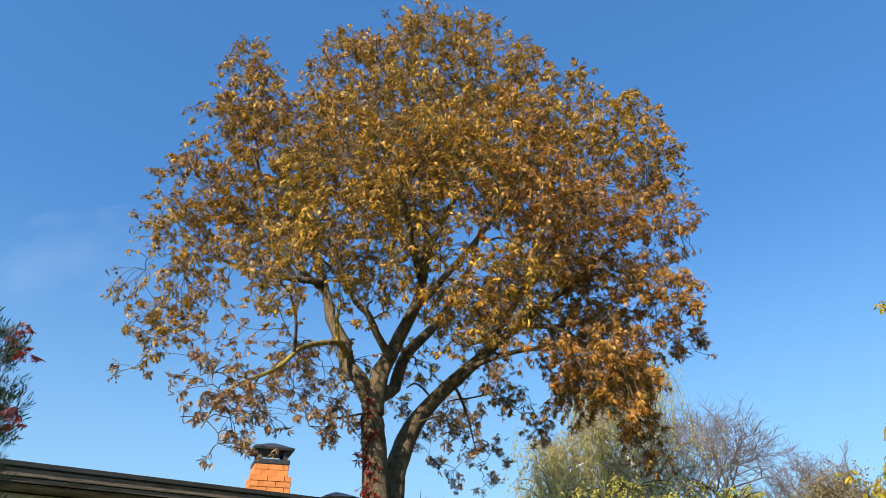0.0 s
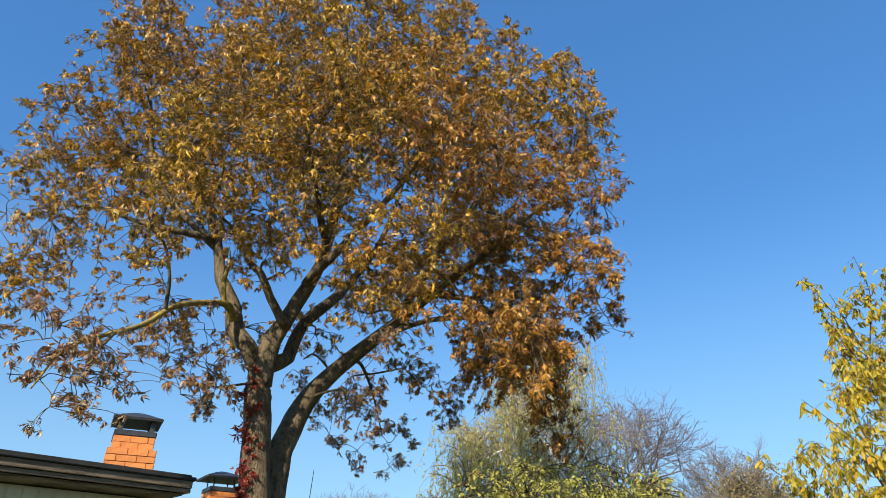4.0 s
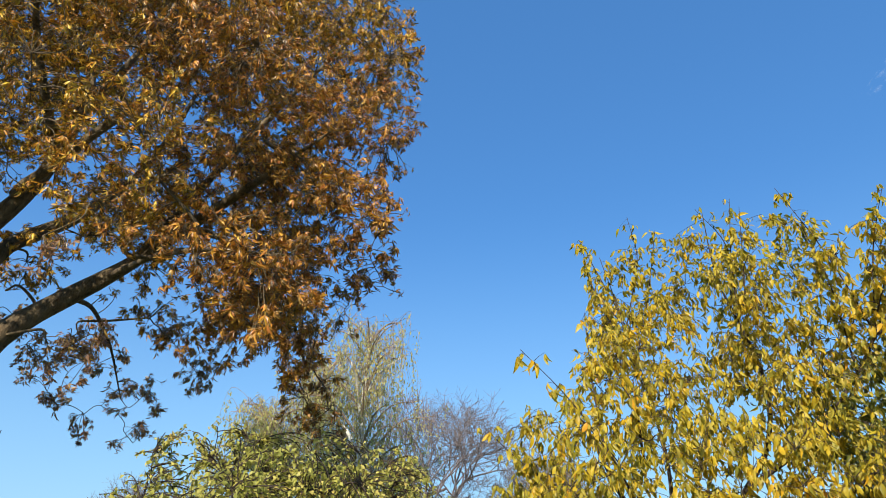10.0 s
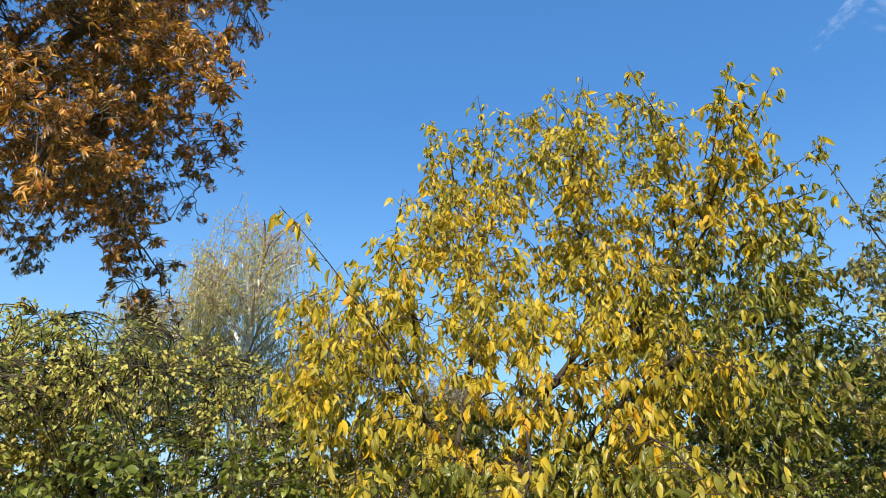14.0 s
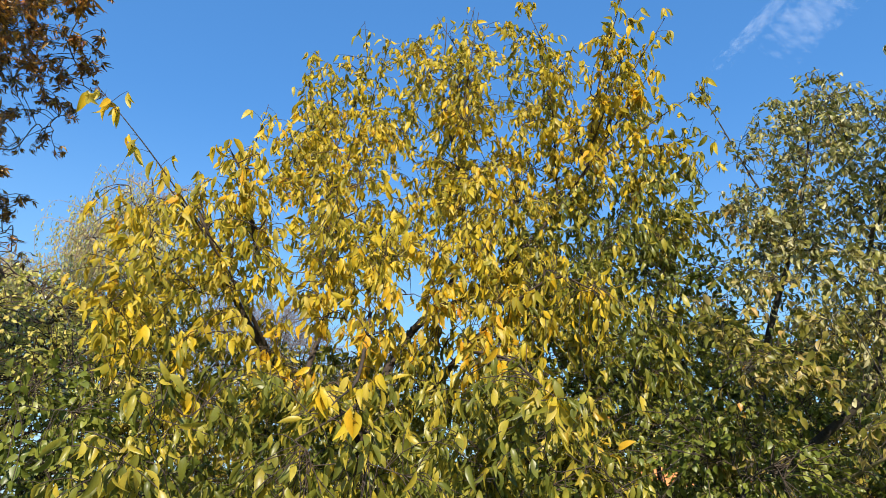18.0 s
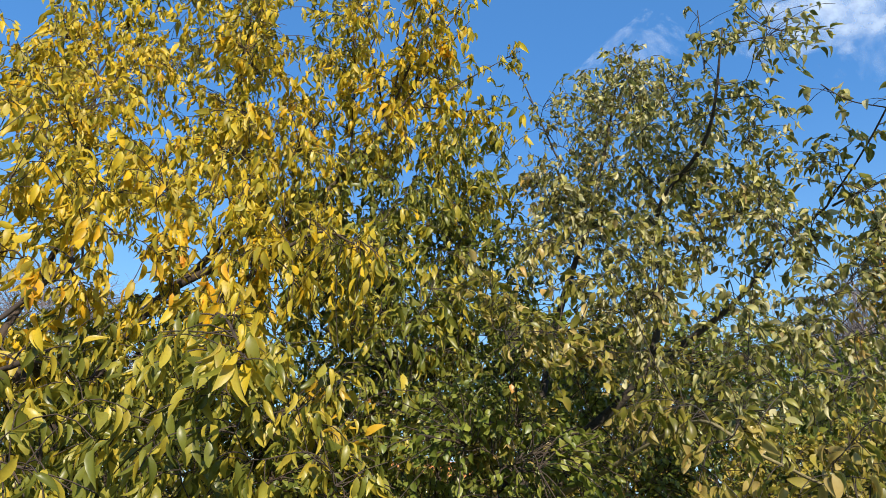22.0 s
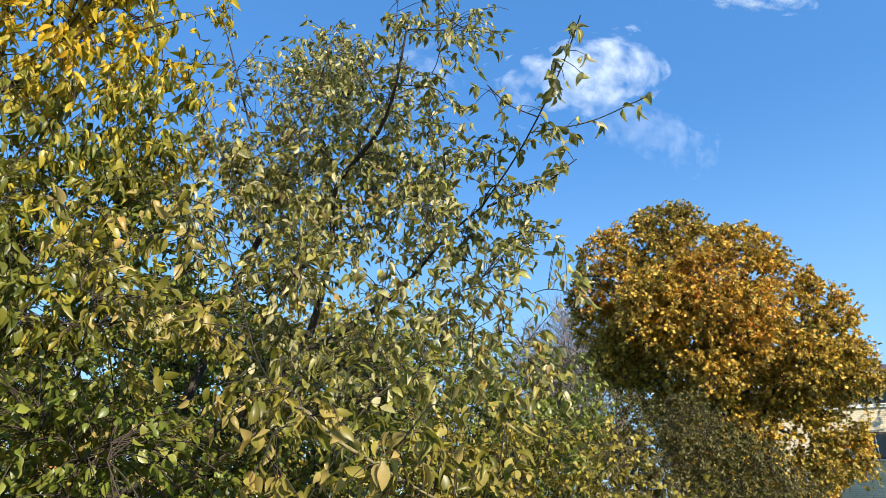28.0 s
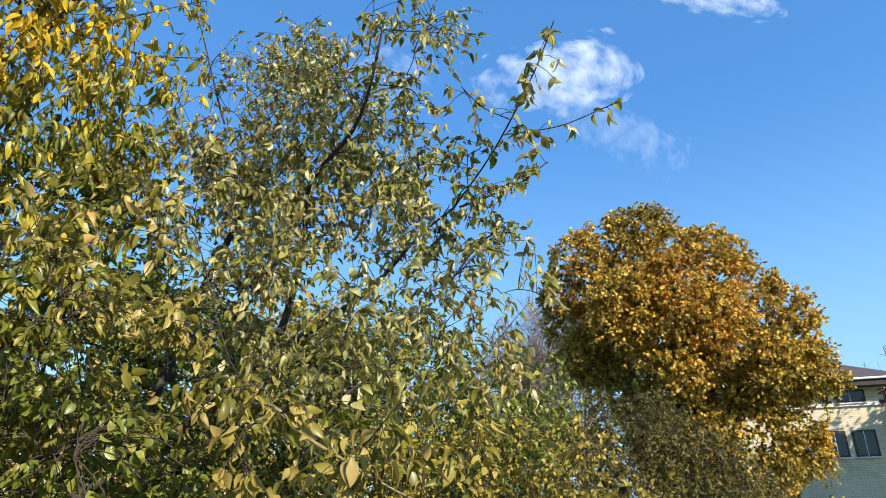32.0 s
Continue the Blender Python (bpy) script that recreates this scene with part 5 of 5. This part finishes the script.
shrub("hedge", (11.3, 4.2, 0), "loose yellow-green garden hedge", [
    (10.6, 5.3, 1.50, 0.54), (10.9, 4.7, 1.55, 0.50), (11.1, 4.1, 1.50, 0.50), (11.4, 3.5, 1.10, 0.45), (11.6, 2.9, 0.70, 0.41), (10.4, 5.9, 1.60, 0.54), (11.8, 2.3, 0.40, 0.41), (10.9, 4.9, 0.90, 0.54), (11.4, 3.3, 0.50, 0.45), (10.2, 6.5, 1.60, 0.54), (12, 1.7, 0.50, 0.45), (11.1, 4.2, 0.70, 0.54), (10.6, 5.6, 0.80, 0.54)], LEAF_OLIVE, 44, 300, 7, 0.72, stems=8, hubs=14)
shrub("brown_shrub", (15.5, 3.4, 0), "thin brown half-bare shrub before the maple", [
    (15.0, 6.0, 1.8, 0.7), (15.3, 5.0, 2.0, 0.65), (15.5, 4.2, 2.25, 0.6), (15.6, 3.4, 2.2, 0.6), (15.8, 2.75, 1.75, 0.55), (15.9, 2.2, 1.05, 0.42), (15.3, 4.4, 1.4, 0.8), (15.7, 3.3, 1.3, 0.8), (15.2, 5.4, 1.2, 0.8), (16.1, 2.3, 0.6, 0.5), (16.0, 3.8, 1.7, 0.7), (16.2, 3.0, 1.2, 0.6), (15.9, 2.6, 1.4, 0.5), (16.3, 2.0, 1.3, 0.45)], LEAF_UMBER, 45, 380, 9, 0.66, stems=14, templates=SHRUB_SMALL, hubs=13, gaps=-9)
for k, (a, rad, top) in enumerate(((-12, 9.5, 2.0), (8, 9.0, 2.2), (24, 8.6, 2.5), (38, 8.4, 2.8), (52, 8.4, 3.2), (64, 8.2, 3.3), (75, 8.0, 2.8))):
    cx, cy_ = 5.2 + rad * math.sin(radians(a)), 3.5 + rad * math.cos(radians(a))
    rr = random.Random(80 + k)
    shrub("hazel_bush", (cx, cy_, 0), "dense olive-green hazel bush" if k % 2 or k < 4 else "dense dark green hazel bush", [(cx + rr.uniform(-1.1, 1.1), cy_ + rr.uniform(-0.9, 0.9), rr.uniform(0.35, 1.0) * top, rr.uniform(0.5, 0.7)) for _ in range(15)], LEAF_OLIVE if k % 2 or k < 4 else LEAF_GREEN, 90 + k, 130, 7, 1.05, stems=6, templates=SHRUB_SMALL, hubs=5)

# ---- maple ----
MAPLE = [(lobed(0.15)[0], tri_quads(lobed(0.15)[1])), (lobed(0.12)[0], tri_quads(lobed(0.12)[1]))]
ma = Tree("maple_tree", (25.4, 2.2, 0), "round maple with golden autumn leaves", "tree", BARK_DARK, 51)
ma.limb("trunk", [(25.4, 2.2, -0.1, 0.3), (25.4, 2.2, 1.6, 0.24), (25.3, 2.1, 3.2, 0.2), (25.2, 2.0, 5.5, 0.12), (25.1, 2.2, 8.0, 0.04)], 9)
for e in ((24.6, 4.6, 6.5), (24.8, -0.2, 6.0), (23.6, 2.5, 6.5), (26.6, 2.0, 6.8), (25.0, 3.6, 8.0), (25.2, 0.6, 7.6)):
    ma.limb("limb", [(25.35, 2.15, 2.6, 0.12), ((25.35 + e[0]) / 2, (2.15 + e[1]) / 2, (2.6 + e[2]) / 2 - 0.2, 0.08), (*e, 0.03)], 6)
MAPLE_SKIRT = [(24.6, 3.2, 3.2, 0.9), (24.5, 1.8, 2.8, 0.9), (24.6, 0.6, 2.4, 0.8), (24.9, -0.5, 2.2, 0.5), (24.5, 2.6, 9.0, 0.7), (24.6, 3.9, 8.8, 0.7), (24.8, -1.0, 5.2, 0.5), (24.9, 5.7, 6.4, 0.5), (24.6, 0.2, 7.0, 0.7), (24.7, 1.2, 2.2, 0.8), (24.9, 0.0, 2.6, 0.75), (24.6, 2.4, 2.3, 0.8), (25.2, 1.0, 3.0, 0.9), (25.2, 2.4, 3.0, 0.9), (25.4, 1.9, 8.5, 0.75), (26.0, 0.3, 2.3, 0.9), (26.2, 1.6, 2.2, 0.9), (26.0, -0.6, 2.6, 0.7), (26.2, 2.9, 2.4, 0.9), (25.6, 0.9, 1.5, 0.8), (25.6, 2.2, 1.5, 0.8)]
MAPLE_CROWN = [
    (24.7, 3.0, 8.6, 1.1), (24.6, 4.6, 8.0, 1.1), (24.8, 5.3, 7.0, 0.9), (24.9, 5.0, 5.6, 1.0), (25.0, 3.6, 4.6, 1.1), (25.0, 2.0, 3.9, 1.0), (25.0, 0.5, 3.4, 1.0), (25.0, -0.3, 2.9, 0.7), (24.8, -0.7, 4.4, 0.9), (24.8, -0.3, 6.0, 1.0), (24.6, 1.2, 7.6, 1.1), (24.4, 2.6, 7.2, 1.2),
    (23.8, 3.6, 6.4, 1.2), (23.7, 1.6, 6.0, 1.2), (23.8, 2.6, 4.9, 1.1), (23.9, 0.6, 4.8, 1.0), (26.6, 3.4, 7.2, 1.4), (26.8, 1.4, 6.4, 1.4), (26.6, 4.6, 5.8, 1.2), (26.4, 0.0, 4.8, 1.2)]
ma.fill(grown(MAPLE_CROWN + MAPLE_SKIRT, 1.15), 4, 120, 9.5, 0.64, 0.6, 0.2, 0.03, 0.006, 0.1, 0.06, -0.05, scale=0.75)
ma.finish(MAPLE, LEAF_MAPLE, leaf_label="golden and green lobed leaves")


# ---- distant trees ----
def weeping_birch(base, h, spread, seed, label, bare=0.0):
    t = Tree("birch_tree", base, label, "tree", BARK_BIRCH, seed, "birches")
    rng = t.rng
    b = np.array(base, float)
    t.limb("trunk", [(*b, 0.22), (*(b + (0.2, 0, h * 0.35)), 0.17), (*(b + (0.1, 0, h * 0.7)), 0.08), (*(b + (0.3, 0, h * 0.93)), 0.012)], 8, 8, 0.6)
    spine = np.array(t.nodes)
    for k in range(4):
        s = spine[int((0.22 + 0.12 * k) * (len(spine) - 1))]
        a = k * 1.9 + 0.4
        e = s[:3] + np.array((math.cos(a) * spread * 0.55, math.sin(a) * spread * 0.55, h * 0.15))
        t.limb("limb", [(*s[:3], 0.08), (*((s[:3] + e) / 2 + (0, 0, 0.3)), 0.055), (*e, 0.02)], 6, 6, 0.3)
    for k in range(28):
        s = spine[int((0.15 + 0.8 * k / 28) * (len(spine) - 1))]
        a, top = k * 2.4 + rng.random(), (s[2] - b[2]) / h
        ln = spread * (1.15 - top) * rng.uniform(0.7, 1.1) + 0.5
        d = np.array((math.cos(a), math.sin(a), 0))
        e = s[:3] + d * ln + (0, 0, ln * 0.7)
        p = smooth_path([(*s[:3], 0.05), (*((s[:3] + e) / 2 + (0, 0, 0.25 * ln)), 0.03), (*e, 0.012)], 5)
        t.twigs.add(p[:, :3], p[:, 3], 4)
        for _ in range(int(15 * (1 - bare * 0.3))):
            q = p[rng.integers(3, len(p))]
            drop = rng.uniform(0.8, 3.2) * h / 14
            m = q[:3] + rng.normal(0, 0.35, 3)
            z = m + rng.normal(0, 0.35, 3) * (1, 1, 0) - (0, 0, drop)
            w = smooth_path([(*q[:3], 0.009), (*m, 0.007), (*z, 0.004)], 4)
            t.twigs.add(w[:, :3], np.maximum(w[:, 3], 0.004), 3)
            n = int(24 * (1 - bare))
            f = rng.random(n)
            at = m + (z - m) * f[:, None] + rng.normal(0, 0.05, (n, 3))
            t.pos.append(at)
            t.axis.append(rng.normal(0, 0.5, (n, 3)) + (0, 0, -1))
            t.size.append(rng.uniform(0.7, 1.3, n))
    t.finish([blade(0.13, 0.05, 0.3, 0.1, 0.45, 2)], LEAF_BIRCH, leaf_label="thin yellowing leaves", twig_bark=BARK_BROWN_TWIG)
    return t.root


weeping_birch((4.3, 27.0, 0), 8.6, 2.6, 61, "weeping birch with thin pale green hanging twigs")
weeping_birch((6.3, 27.6, 0), 11.3, 2.3, 62, "weeping birch with brownish hanging twigs")
weeping_birch((7.4, 25.5, 0), 11.9, 2.9, 63, "tall weeping birch with a white trunk", 0.2)


def bare_tree(name, base, h, spread, seed, label, bark, leaves=None, depth=6, category="tree", size=1.0, lean=0.0):
    """A trunk that forks again and again into ever finer upswept twigs."""
    t = Tree(name, base, label, category, bark, seed)
    rng, b = t.rng, np.array(base, float)
    wide = spread / h

    def fork(p, d, ln, r, k):
        e = p + d * ln
        mid = (p + e) / 2 + rng.normal(0, 0.09, 3) * ln
        pts = [(*p, r), (*mid, r * 0.85), (*e, r * 0.68)]
        if k >= depth - 1:
            t.limb("limb" if k < depth else "trunk", pts, 6, 3)
        else:
            q = np.array(pts)
            t.twigs.add(q[:, :3], q[:, 3], 4 if k > 2 else 3)
        if k == 0:
            if leaves:
                t.pos.append(e + rng.normal(0, 0.25, (4, 3)))
                t.axis.append(rng.normal(0, 1, (4, 3)))
                t.size.append(np.full(4, size) * rng.uniform(0.6, 1.3, 4))
            return
        for _ in range(4 if k >= depth - 1 or k < 2 else 3):
            w = d + rng.normal(0, 0.58, 3) * (1, 1, 0.7) * (0.6 + wide) + (0, 0, 0.16)
            start = p + (e - p) * (1.0 if rng.random() < 0.5 else rng.uniform(0.55, 1.0))
            fork(start, w / np.linalg.norm(w), ln * rng.uniform(0.66, 0.86), max(r * rng.uniform(0.5, 0.66), h * 0.0008), k - 1)

    fork(b, np.array((lean, 0.0, 1.0)), h * 0.27, h * 0.02, depth)
    t.finish([blade(0.2, 0.11, 0.3, 0.1, 0.45, 2)], leaves or LEAF_BIRCH)
    return t.root


bare_tree("bare_tree", (26.6, 73, 0), 25.0, 13.0, 71, "large bare grey tree in the distance", BARK_GREY, depth=7, lean=0.05)
bare_tree("bare_tree", (40.5, 70, 0), 19.0, 6.0, 72, "smaller bare grey tree in the distance", BARK_GREY)
bare_tree("russet_tree", (30.3, 51, 0), 13.5, 4.5, 73, "distant tree with russet leaves", BARK_GREY, BROWN_HAZE, 6, size=1.2)
bare_tree("bare_tree", (-0.2, 60, 0), 12.3, 4.0, 74, "small rounded bare tree in the distance", BARK_GREY)
bare_tree("bare_tree", (49, 9.4, 0), 15.5, 4.0, 75, "bare grey tree behind the orchard", BARK_GREY, depth=7)
bare_tree("bare_tree", (50, 7.2, 0), 13.0, 4.0, 76, "bare grey tree beside the maple", BARK_GREY, depth=7)
bare_tree("bare_tree", (49, 13, 0), 13.0, 4.0, 79, "bare grey tree behind the orchard", BARK_GREY)
bare_tree("bare_tree", (68, -13.5, 0), 14.5, 5.0, 77, "bare tree behind the brick house", BARK_GREY, depth=5)
bare_tree("bare_tree", (68, -19, 0), 15.0, 5.0, 78, "bare tree behind the brick house", BARK_GREY, depth=5)

# ---- brick house ----
m, n, l, b = material("far_cream_brickwork", 0.85)
v = coords(n, l)
sep = n.new("ShaderNodeSeparateXYZ")
l.new(v, sep.inputs[0])
com = n.new("ShaderNodeCombineXYZ")
l.new(sep.outputs[1], com.inputs[0])
l.new(sep.outputs[2], com.inputs[1])
bt = n.new("ShaderNodeTexBrick")
l.new(com.outputs[0], bt.inputs["Vector"])
bt.inputs["Scale"].default_value = 1.0
bt.inputs["Brick Width"].default_value, bt.inputs["Row Height"].default_value, bt.inputs["Mortar Size"].default_value = 0.3, 0.105, 0.01
bt.inputs["Color1"].default_value, bt.inputs["Color2"].default_value, bt.inputs["Mortar"].default_value = (0.70, 0.61, 0.43, 1), (0.62, 0.53, 0.37, 1), (0.42, 0.36, 0.26, 1)
dirt = noise_tex(n, l, v, 0.8, 5)
dr = ramp(n, [(0.3, (0.8, 0.78, 0.74)), (0.6, (1, 1, 1))])
l.new(dirt.outputs[0], dr.inputs[0])
l.new(mixed(n, l, bt.outputs[0], dr.outputs[0], 1.0, "MULTIPLY"), b.inputs["Base Color"])
FAR_BRICK = m

hs = thing("brick_house", (46.4, -4.0, 0), "cream brick house with dark hipped roof", "house")
part("wall", box(9.0, 14.0, 7.2, (4.5, 1.1, 3.6)), FAR_BRICK, hs, "cream brick wall")
bm = bmesh.new()
y0, y1, x0, x1, z0, z1 = -6.4, 8.7, -0.7, 9.7, 7.42, 9.35
low = [bm.verts.new(p) for p in ((x0, y0, z0), (x1, y0, z0), (x1, y1, z0), (x0, y1, z0))]
top = [bm.verts.new(p) for p in ((4.6, y0 + 2.9, z1), (4.6, y1 - 2.9, z1))]
for f in ((low[0], low[1], top[0]), (low[1], low[2], top[1], top[0]), (low[2], low[3], top[1]), (low[3], low[0], top[0], top[1]), low[::-1]):
    bm.faces.new(f)
part("roof", bm, ROOF_TILE, hs, "dark brown tiled hip roof")
part("gutter", box(0.14, 15.2, 0.12, (-0.78, 1.15, 7.43), 0.03), WHITE_PAINT, hs, "white gutter")
part("soffit", box(0.72, 15.0, 0.3, (-0.37, 1.15, 7.21), 0.01), FRAME_DARK, hs, "dark eave soffit")
part("sill_band", box(0.1, 14.0, 0.17, (-0.05, 1.1, 6.18), 0.01), WHITE_PAINT, hs, "pale sill band")


def house_window(y, z, w, h, sashes=2):
    """A dark framed window set into the wall, with sashes, mullion and sill."""
    fr = part("window", box(0.1, w, h, (0.02, y, z), 0.01), FRAME_DARK, hs, "dark framed window")
    pw = (w - 0.16) / sashes
    for k in range(sashes):
        part("pane", box(0.02, pw - 0.06, h - 0.2, (-0.04, y - w / 2 + 0.08 + pw * (k + 0.5), z)), GLASS, fr, "dark glass pane")
    for k in range(1, sashes):
        part("mullion", box(0.05, 0.035, h - 0.1, (-0.045, y - w / 2 + 0.08 + pw * k, z), 0.005), WHITE_PAINT if k == 1 else FRAME_DARK, fr)
    part("sill", box(0.2, w + 0.1, 0.06, (-0.07, y, z - h / 2 - 0.03), 0.008), WHITE_PAINT, fr)


for y, z, w, h, k in ((-2.05, 4.18, 1.12, 1.36, 2), (-3.45, 4.18, 1.15, 1.36, 2), (-2.0, 6.62, 0.3, 0.68, 1), (-3.2, 6.62, 1.5, 0.68, 2), (0.2, 4.18, 1.1, 1.28, 2), (0.0, 6.62, 1.5, 0.68, 2), (3.2, 4.18, 1.1, 1.28, 2)):
    house_window(y, z, w, h, k)
door = part("door", box(0.1, 0.72, 2.15, (0.0, 0.55, 1.08), 0.01), FRAME_DARK, hs, "dark basement door")
part("door_handle", box(0.06, 0.12, 0.03, (-0.08, 0.3, 1.05), 0.006), METAL_BLACK, door)
dish = Tubes()
dish.add([(46.28, -3.75, 2.75), (46.26, -3.75, 2.75), (46.2, -3.75, 2.75)], [0.02, 0.16, 0.19], 14)
tagged(new("wall_vent", dish.mesh("wall_vent", WHITE_PAINT)), "round white vent on the brick wall", "vent")

shrub("purple_plum_tree", (19.6, -1.9, 0), "purple-leaved plum tree beside the house", [(19.2, -0.75, 3.05, 0.3), (19.2, -1.0, 2.6, 0.35), (19.4, -1.5, 2.8, 0.5), (19.5, -1.9, 2.2, 0.5), (19.6, -2.2, 3.2, 0.5)], LEAF_PLUM, 46, 60, 6, 1.3, category="tree")
shrub("wall_shrub", (19.5, 0.5, 0), "small green shrub against the brick wall", [(19.5, 0.5, 1.25, 0.3), (19.5, 0.25, 1.1, 0.32), (19.5, 0.75, 1.05, 0.32), (19.5, 0.4, 0.6, 0.4)], LEAF_GREEN, 48, 110, 6, 1.1, stems=5)
shrub("dry_shrub", (18.6, -0.75, 0), "dry tangled brown shrub", [(18.6, -0.6, 1.5, 0.35), (18.6, -0.9, 1.3, 0.4), (18.7, -0.3, 1.0, 0.4), (18.5, -1.3, 1.2, 0.5)], BROWN_HAZE, 47, 60, 4, 0.9, stems=12)


# a far white house, glimpsed low between the leaves
far = thing("white_house", (53, 45, 0), "far white house with a terracotta tiled roof", "house", rz=-42)
part("wall", box(22, 8, 3.4, (0, 4, 1.7)), WHITE_PAINT, far, "white rendered wall")
bm = bmesh.new()
low = [bm.verts.new(p) for p in ((-11.4, -0.4, 3.3), (11.4, -0.4, 3.3), (11.4, 8.4, 3.3), (-11.4, 8.4, 3.3))]
top = [bm.verts.new(p) for p in ((-11.4, 4, 5.4), (11.4, 4, 5.4))]
for f in ((low[0], low[1], top[1], top[0]), (low[2], low[3], top[0], top[1]), (low[0], top[0], low[3]), (low[1], low[2], top[1]), low[::-1]):
    bm.faces.new(f)
part("roof", bm, BRICK_ORANGE, far, "terracotta tiled roof")
for x in (-7, -2.5, 2.5, 7):
    w = part("window", box(1.3, 0.1, 1.2, (x, -0.02, 1.9), 0.01), FRAME_DARK, far)
    part("pane", box(1.1, 0.03, 1.0, (x, -0.07, 1.9)), GLASS, w)

# Unseen tree, added so that its shadow covers the lower brick wall.
bare_tree("unseen_shade_tree", (40.0, -17.0, 0), 12.0, 6.0, 81, "unseen spreading tree with russet leaves, added to shade the house wall", BARK_GREY, BROWN_HAZE, 6, size=2.2)


# ---- clouds ----
def cloud_material(name, scale, lo, hi, thick, stretch):
    m, n, l, b = material(name, 1.0, 0.0, 0.0)
    c = n.new("ShaderNodeTexCoord")
    mp = n.new("ShaderNodeMapping")
    mp.inputs["Scale"].default_value = stretch
    l.new(c.outputs["Generated"], mp.inputs["Vector"])
    t = noise_tex(n, l, mp.outputs[0], scale, 4, 0.52)
    at = n.new("ShaderNodeAttribute")
    at.attribute_name = "thick"
    mul = n.new("ShaderNodeMath")
    mul.operation = "MULTIPLY_ADD"
    l.new(at.outputs["Fac"], mul.inputs[0])
    mul.inputs[1].default_value = 0.75
    sub = n.new("ShaderNodeMath")
    sub.operation = "SUBTRACT"
    l.new(t.outputs[0], sub.inputs[0])
    sub.inputs[1].default_value = 0.5
    rag = n.new("ShaderNodeMath")
    rag.operation = "MULTIPLY"
    rag.inputs[1].default_value = 1.9
    l.new(sub.outputs[0], rag.inputs[0])
    l.new(rag.outputs[0], mul.inputs[2])
    mr = n.new("ShaderNodeMapRange")
    mr.inputs["From Min"].default_value, mr.inputs["From Max"].default_value, mr.inputs["To Max"].default_value = lo, hi, thick
    l.new(mul.outputs[0], mr.inputs["Value"])
    d, tl, tp, m1, m2 = (n.new("ShaderNode" + k) for k in ("BsdfDiffuse", "BsdfTranslucent", "BsdfTransparent", "MixShader", "MixShader"))
    d.inputs[0].default_value = tl.inputs[0].default_value = (0.9, 0.9, 0.9, 1)
    m1.inputs[0].default_value = 0.35
    l.new(d.outputs[0], m1.inputs[1])
    l.new(tl.outputs[0], m1.inputs[2])
    l.new(mr.outputs[0], m2.inputs[0])
    l.new(tp.outputs[0], m2.inputs[1])
    l.new(m1.outputs[0], m2.inputs[2])
    l.new(m2.outputs[0], n["Material Output"].inputs["Surface"])
    return m


def cloud(name, way, width, height, roll, mat, label, lean=0.0):
    """A thin sheet of cloud 2 km off, thickest in the middle and ragged towards its rim."""
    far = Vector(way).normalized() * 2000
    bm = bmesh.new()
    bmesh.ops.create_grid(bm, x_segments=24, y_segments=16, size=1.0)
    lay = bm.verts.layers.float.new("thick")
    for v in bm.verts:
        x, y = v.co.x, v.co.y
        v[lay] = max(0.0, 1 - math.hypot(x + lean * y, y)) ** 0.8
        v.co = (x * width, y * height, 0.06 * width * (1 - x * x - y * y))
    ob = part(name, bm, mat)
    ob.matrix_world = Matrix.Translation(far) @ ((-far).normalized() + 0.9 * SUN_DIR).to_track_quat("Z", "Y").to_matrix().to_4x4() @ pose(0, 0, 0, 0, 0, roll)
    ob.visible_shadow = False
    return tagged(ob, label, "cloud", kind="structure")


CUMULUS = cloud_material("cumulus", 3.0, 0.05, 1.1, 0.66, (2.7, 1.0, 1))
CIRRUS = cloud_material("cirrus", 3.0, 0.05, 0.9, 0.14, (5.0, 1.0, 1))
VEIL = cloud_material("cirrus_veil", 2.2, 0.0, 1.0, 0.07, (2.0, 1.0, 1))
cloud("cloud", (0.81, 0.058, 0.582), 280, 125, 22, CUMULUS, "small white ragged cumulus cloud", 0.2)
cloud("cloud", (0.863, -0.008, 0.506), 230, 90, -20, CIRRUS, "thin trailing wisp of cloud")
cloud("cloud", (0.766, -0.148, 0.632), 230, 60, -4, CUMULUS, "small white cloud high up")
cloud("cloud", (0.724, 0.333, 0.603), 200, 24, 44, CIRRUS, "thin streak of a spreading vapour trail")
cloud("cloud", (-0.519, 0.745, 0.418), 300, 170, 10, VEIL, "faint milky veil of high cloud")
cloud("cloud", (0.752, 0.29, 0.59), 150, 70, 40, CIRRUS, "thin veil of cloud")
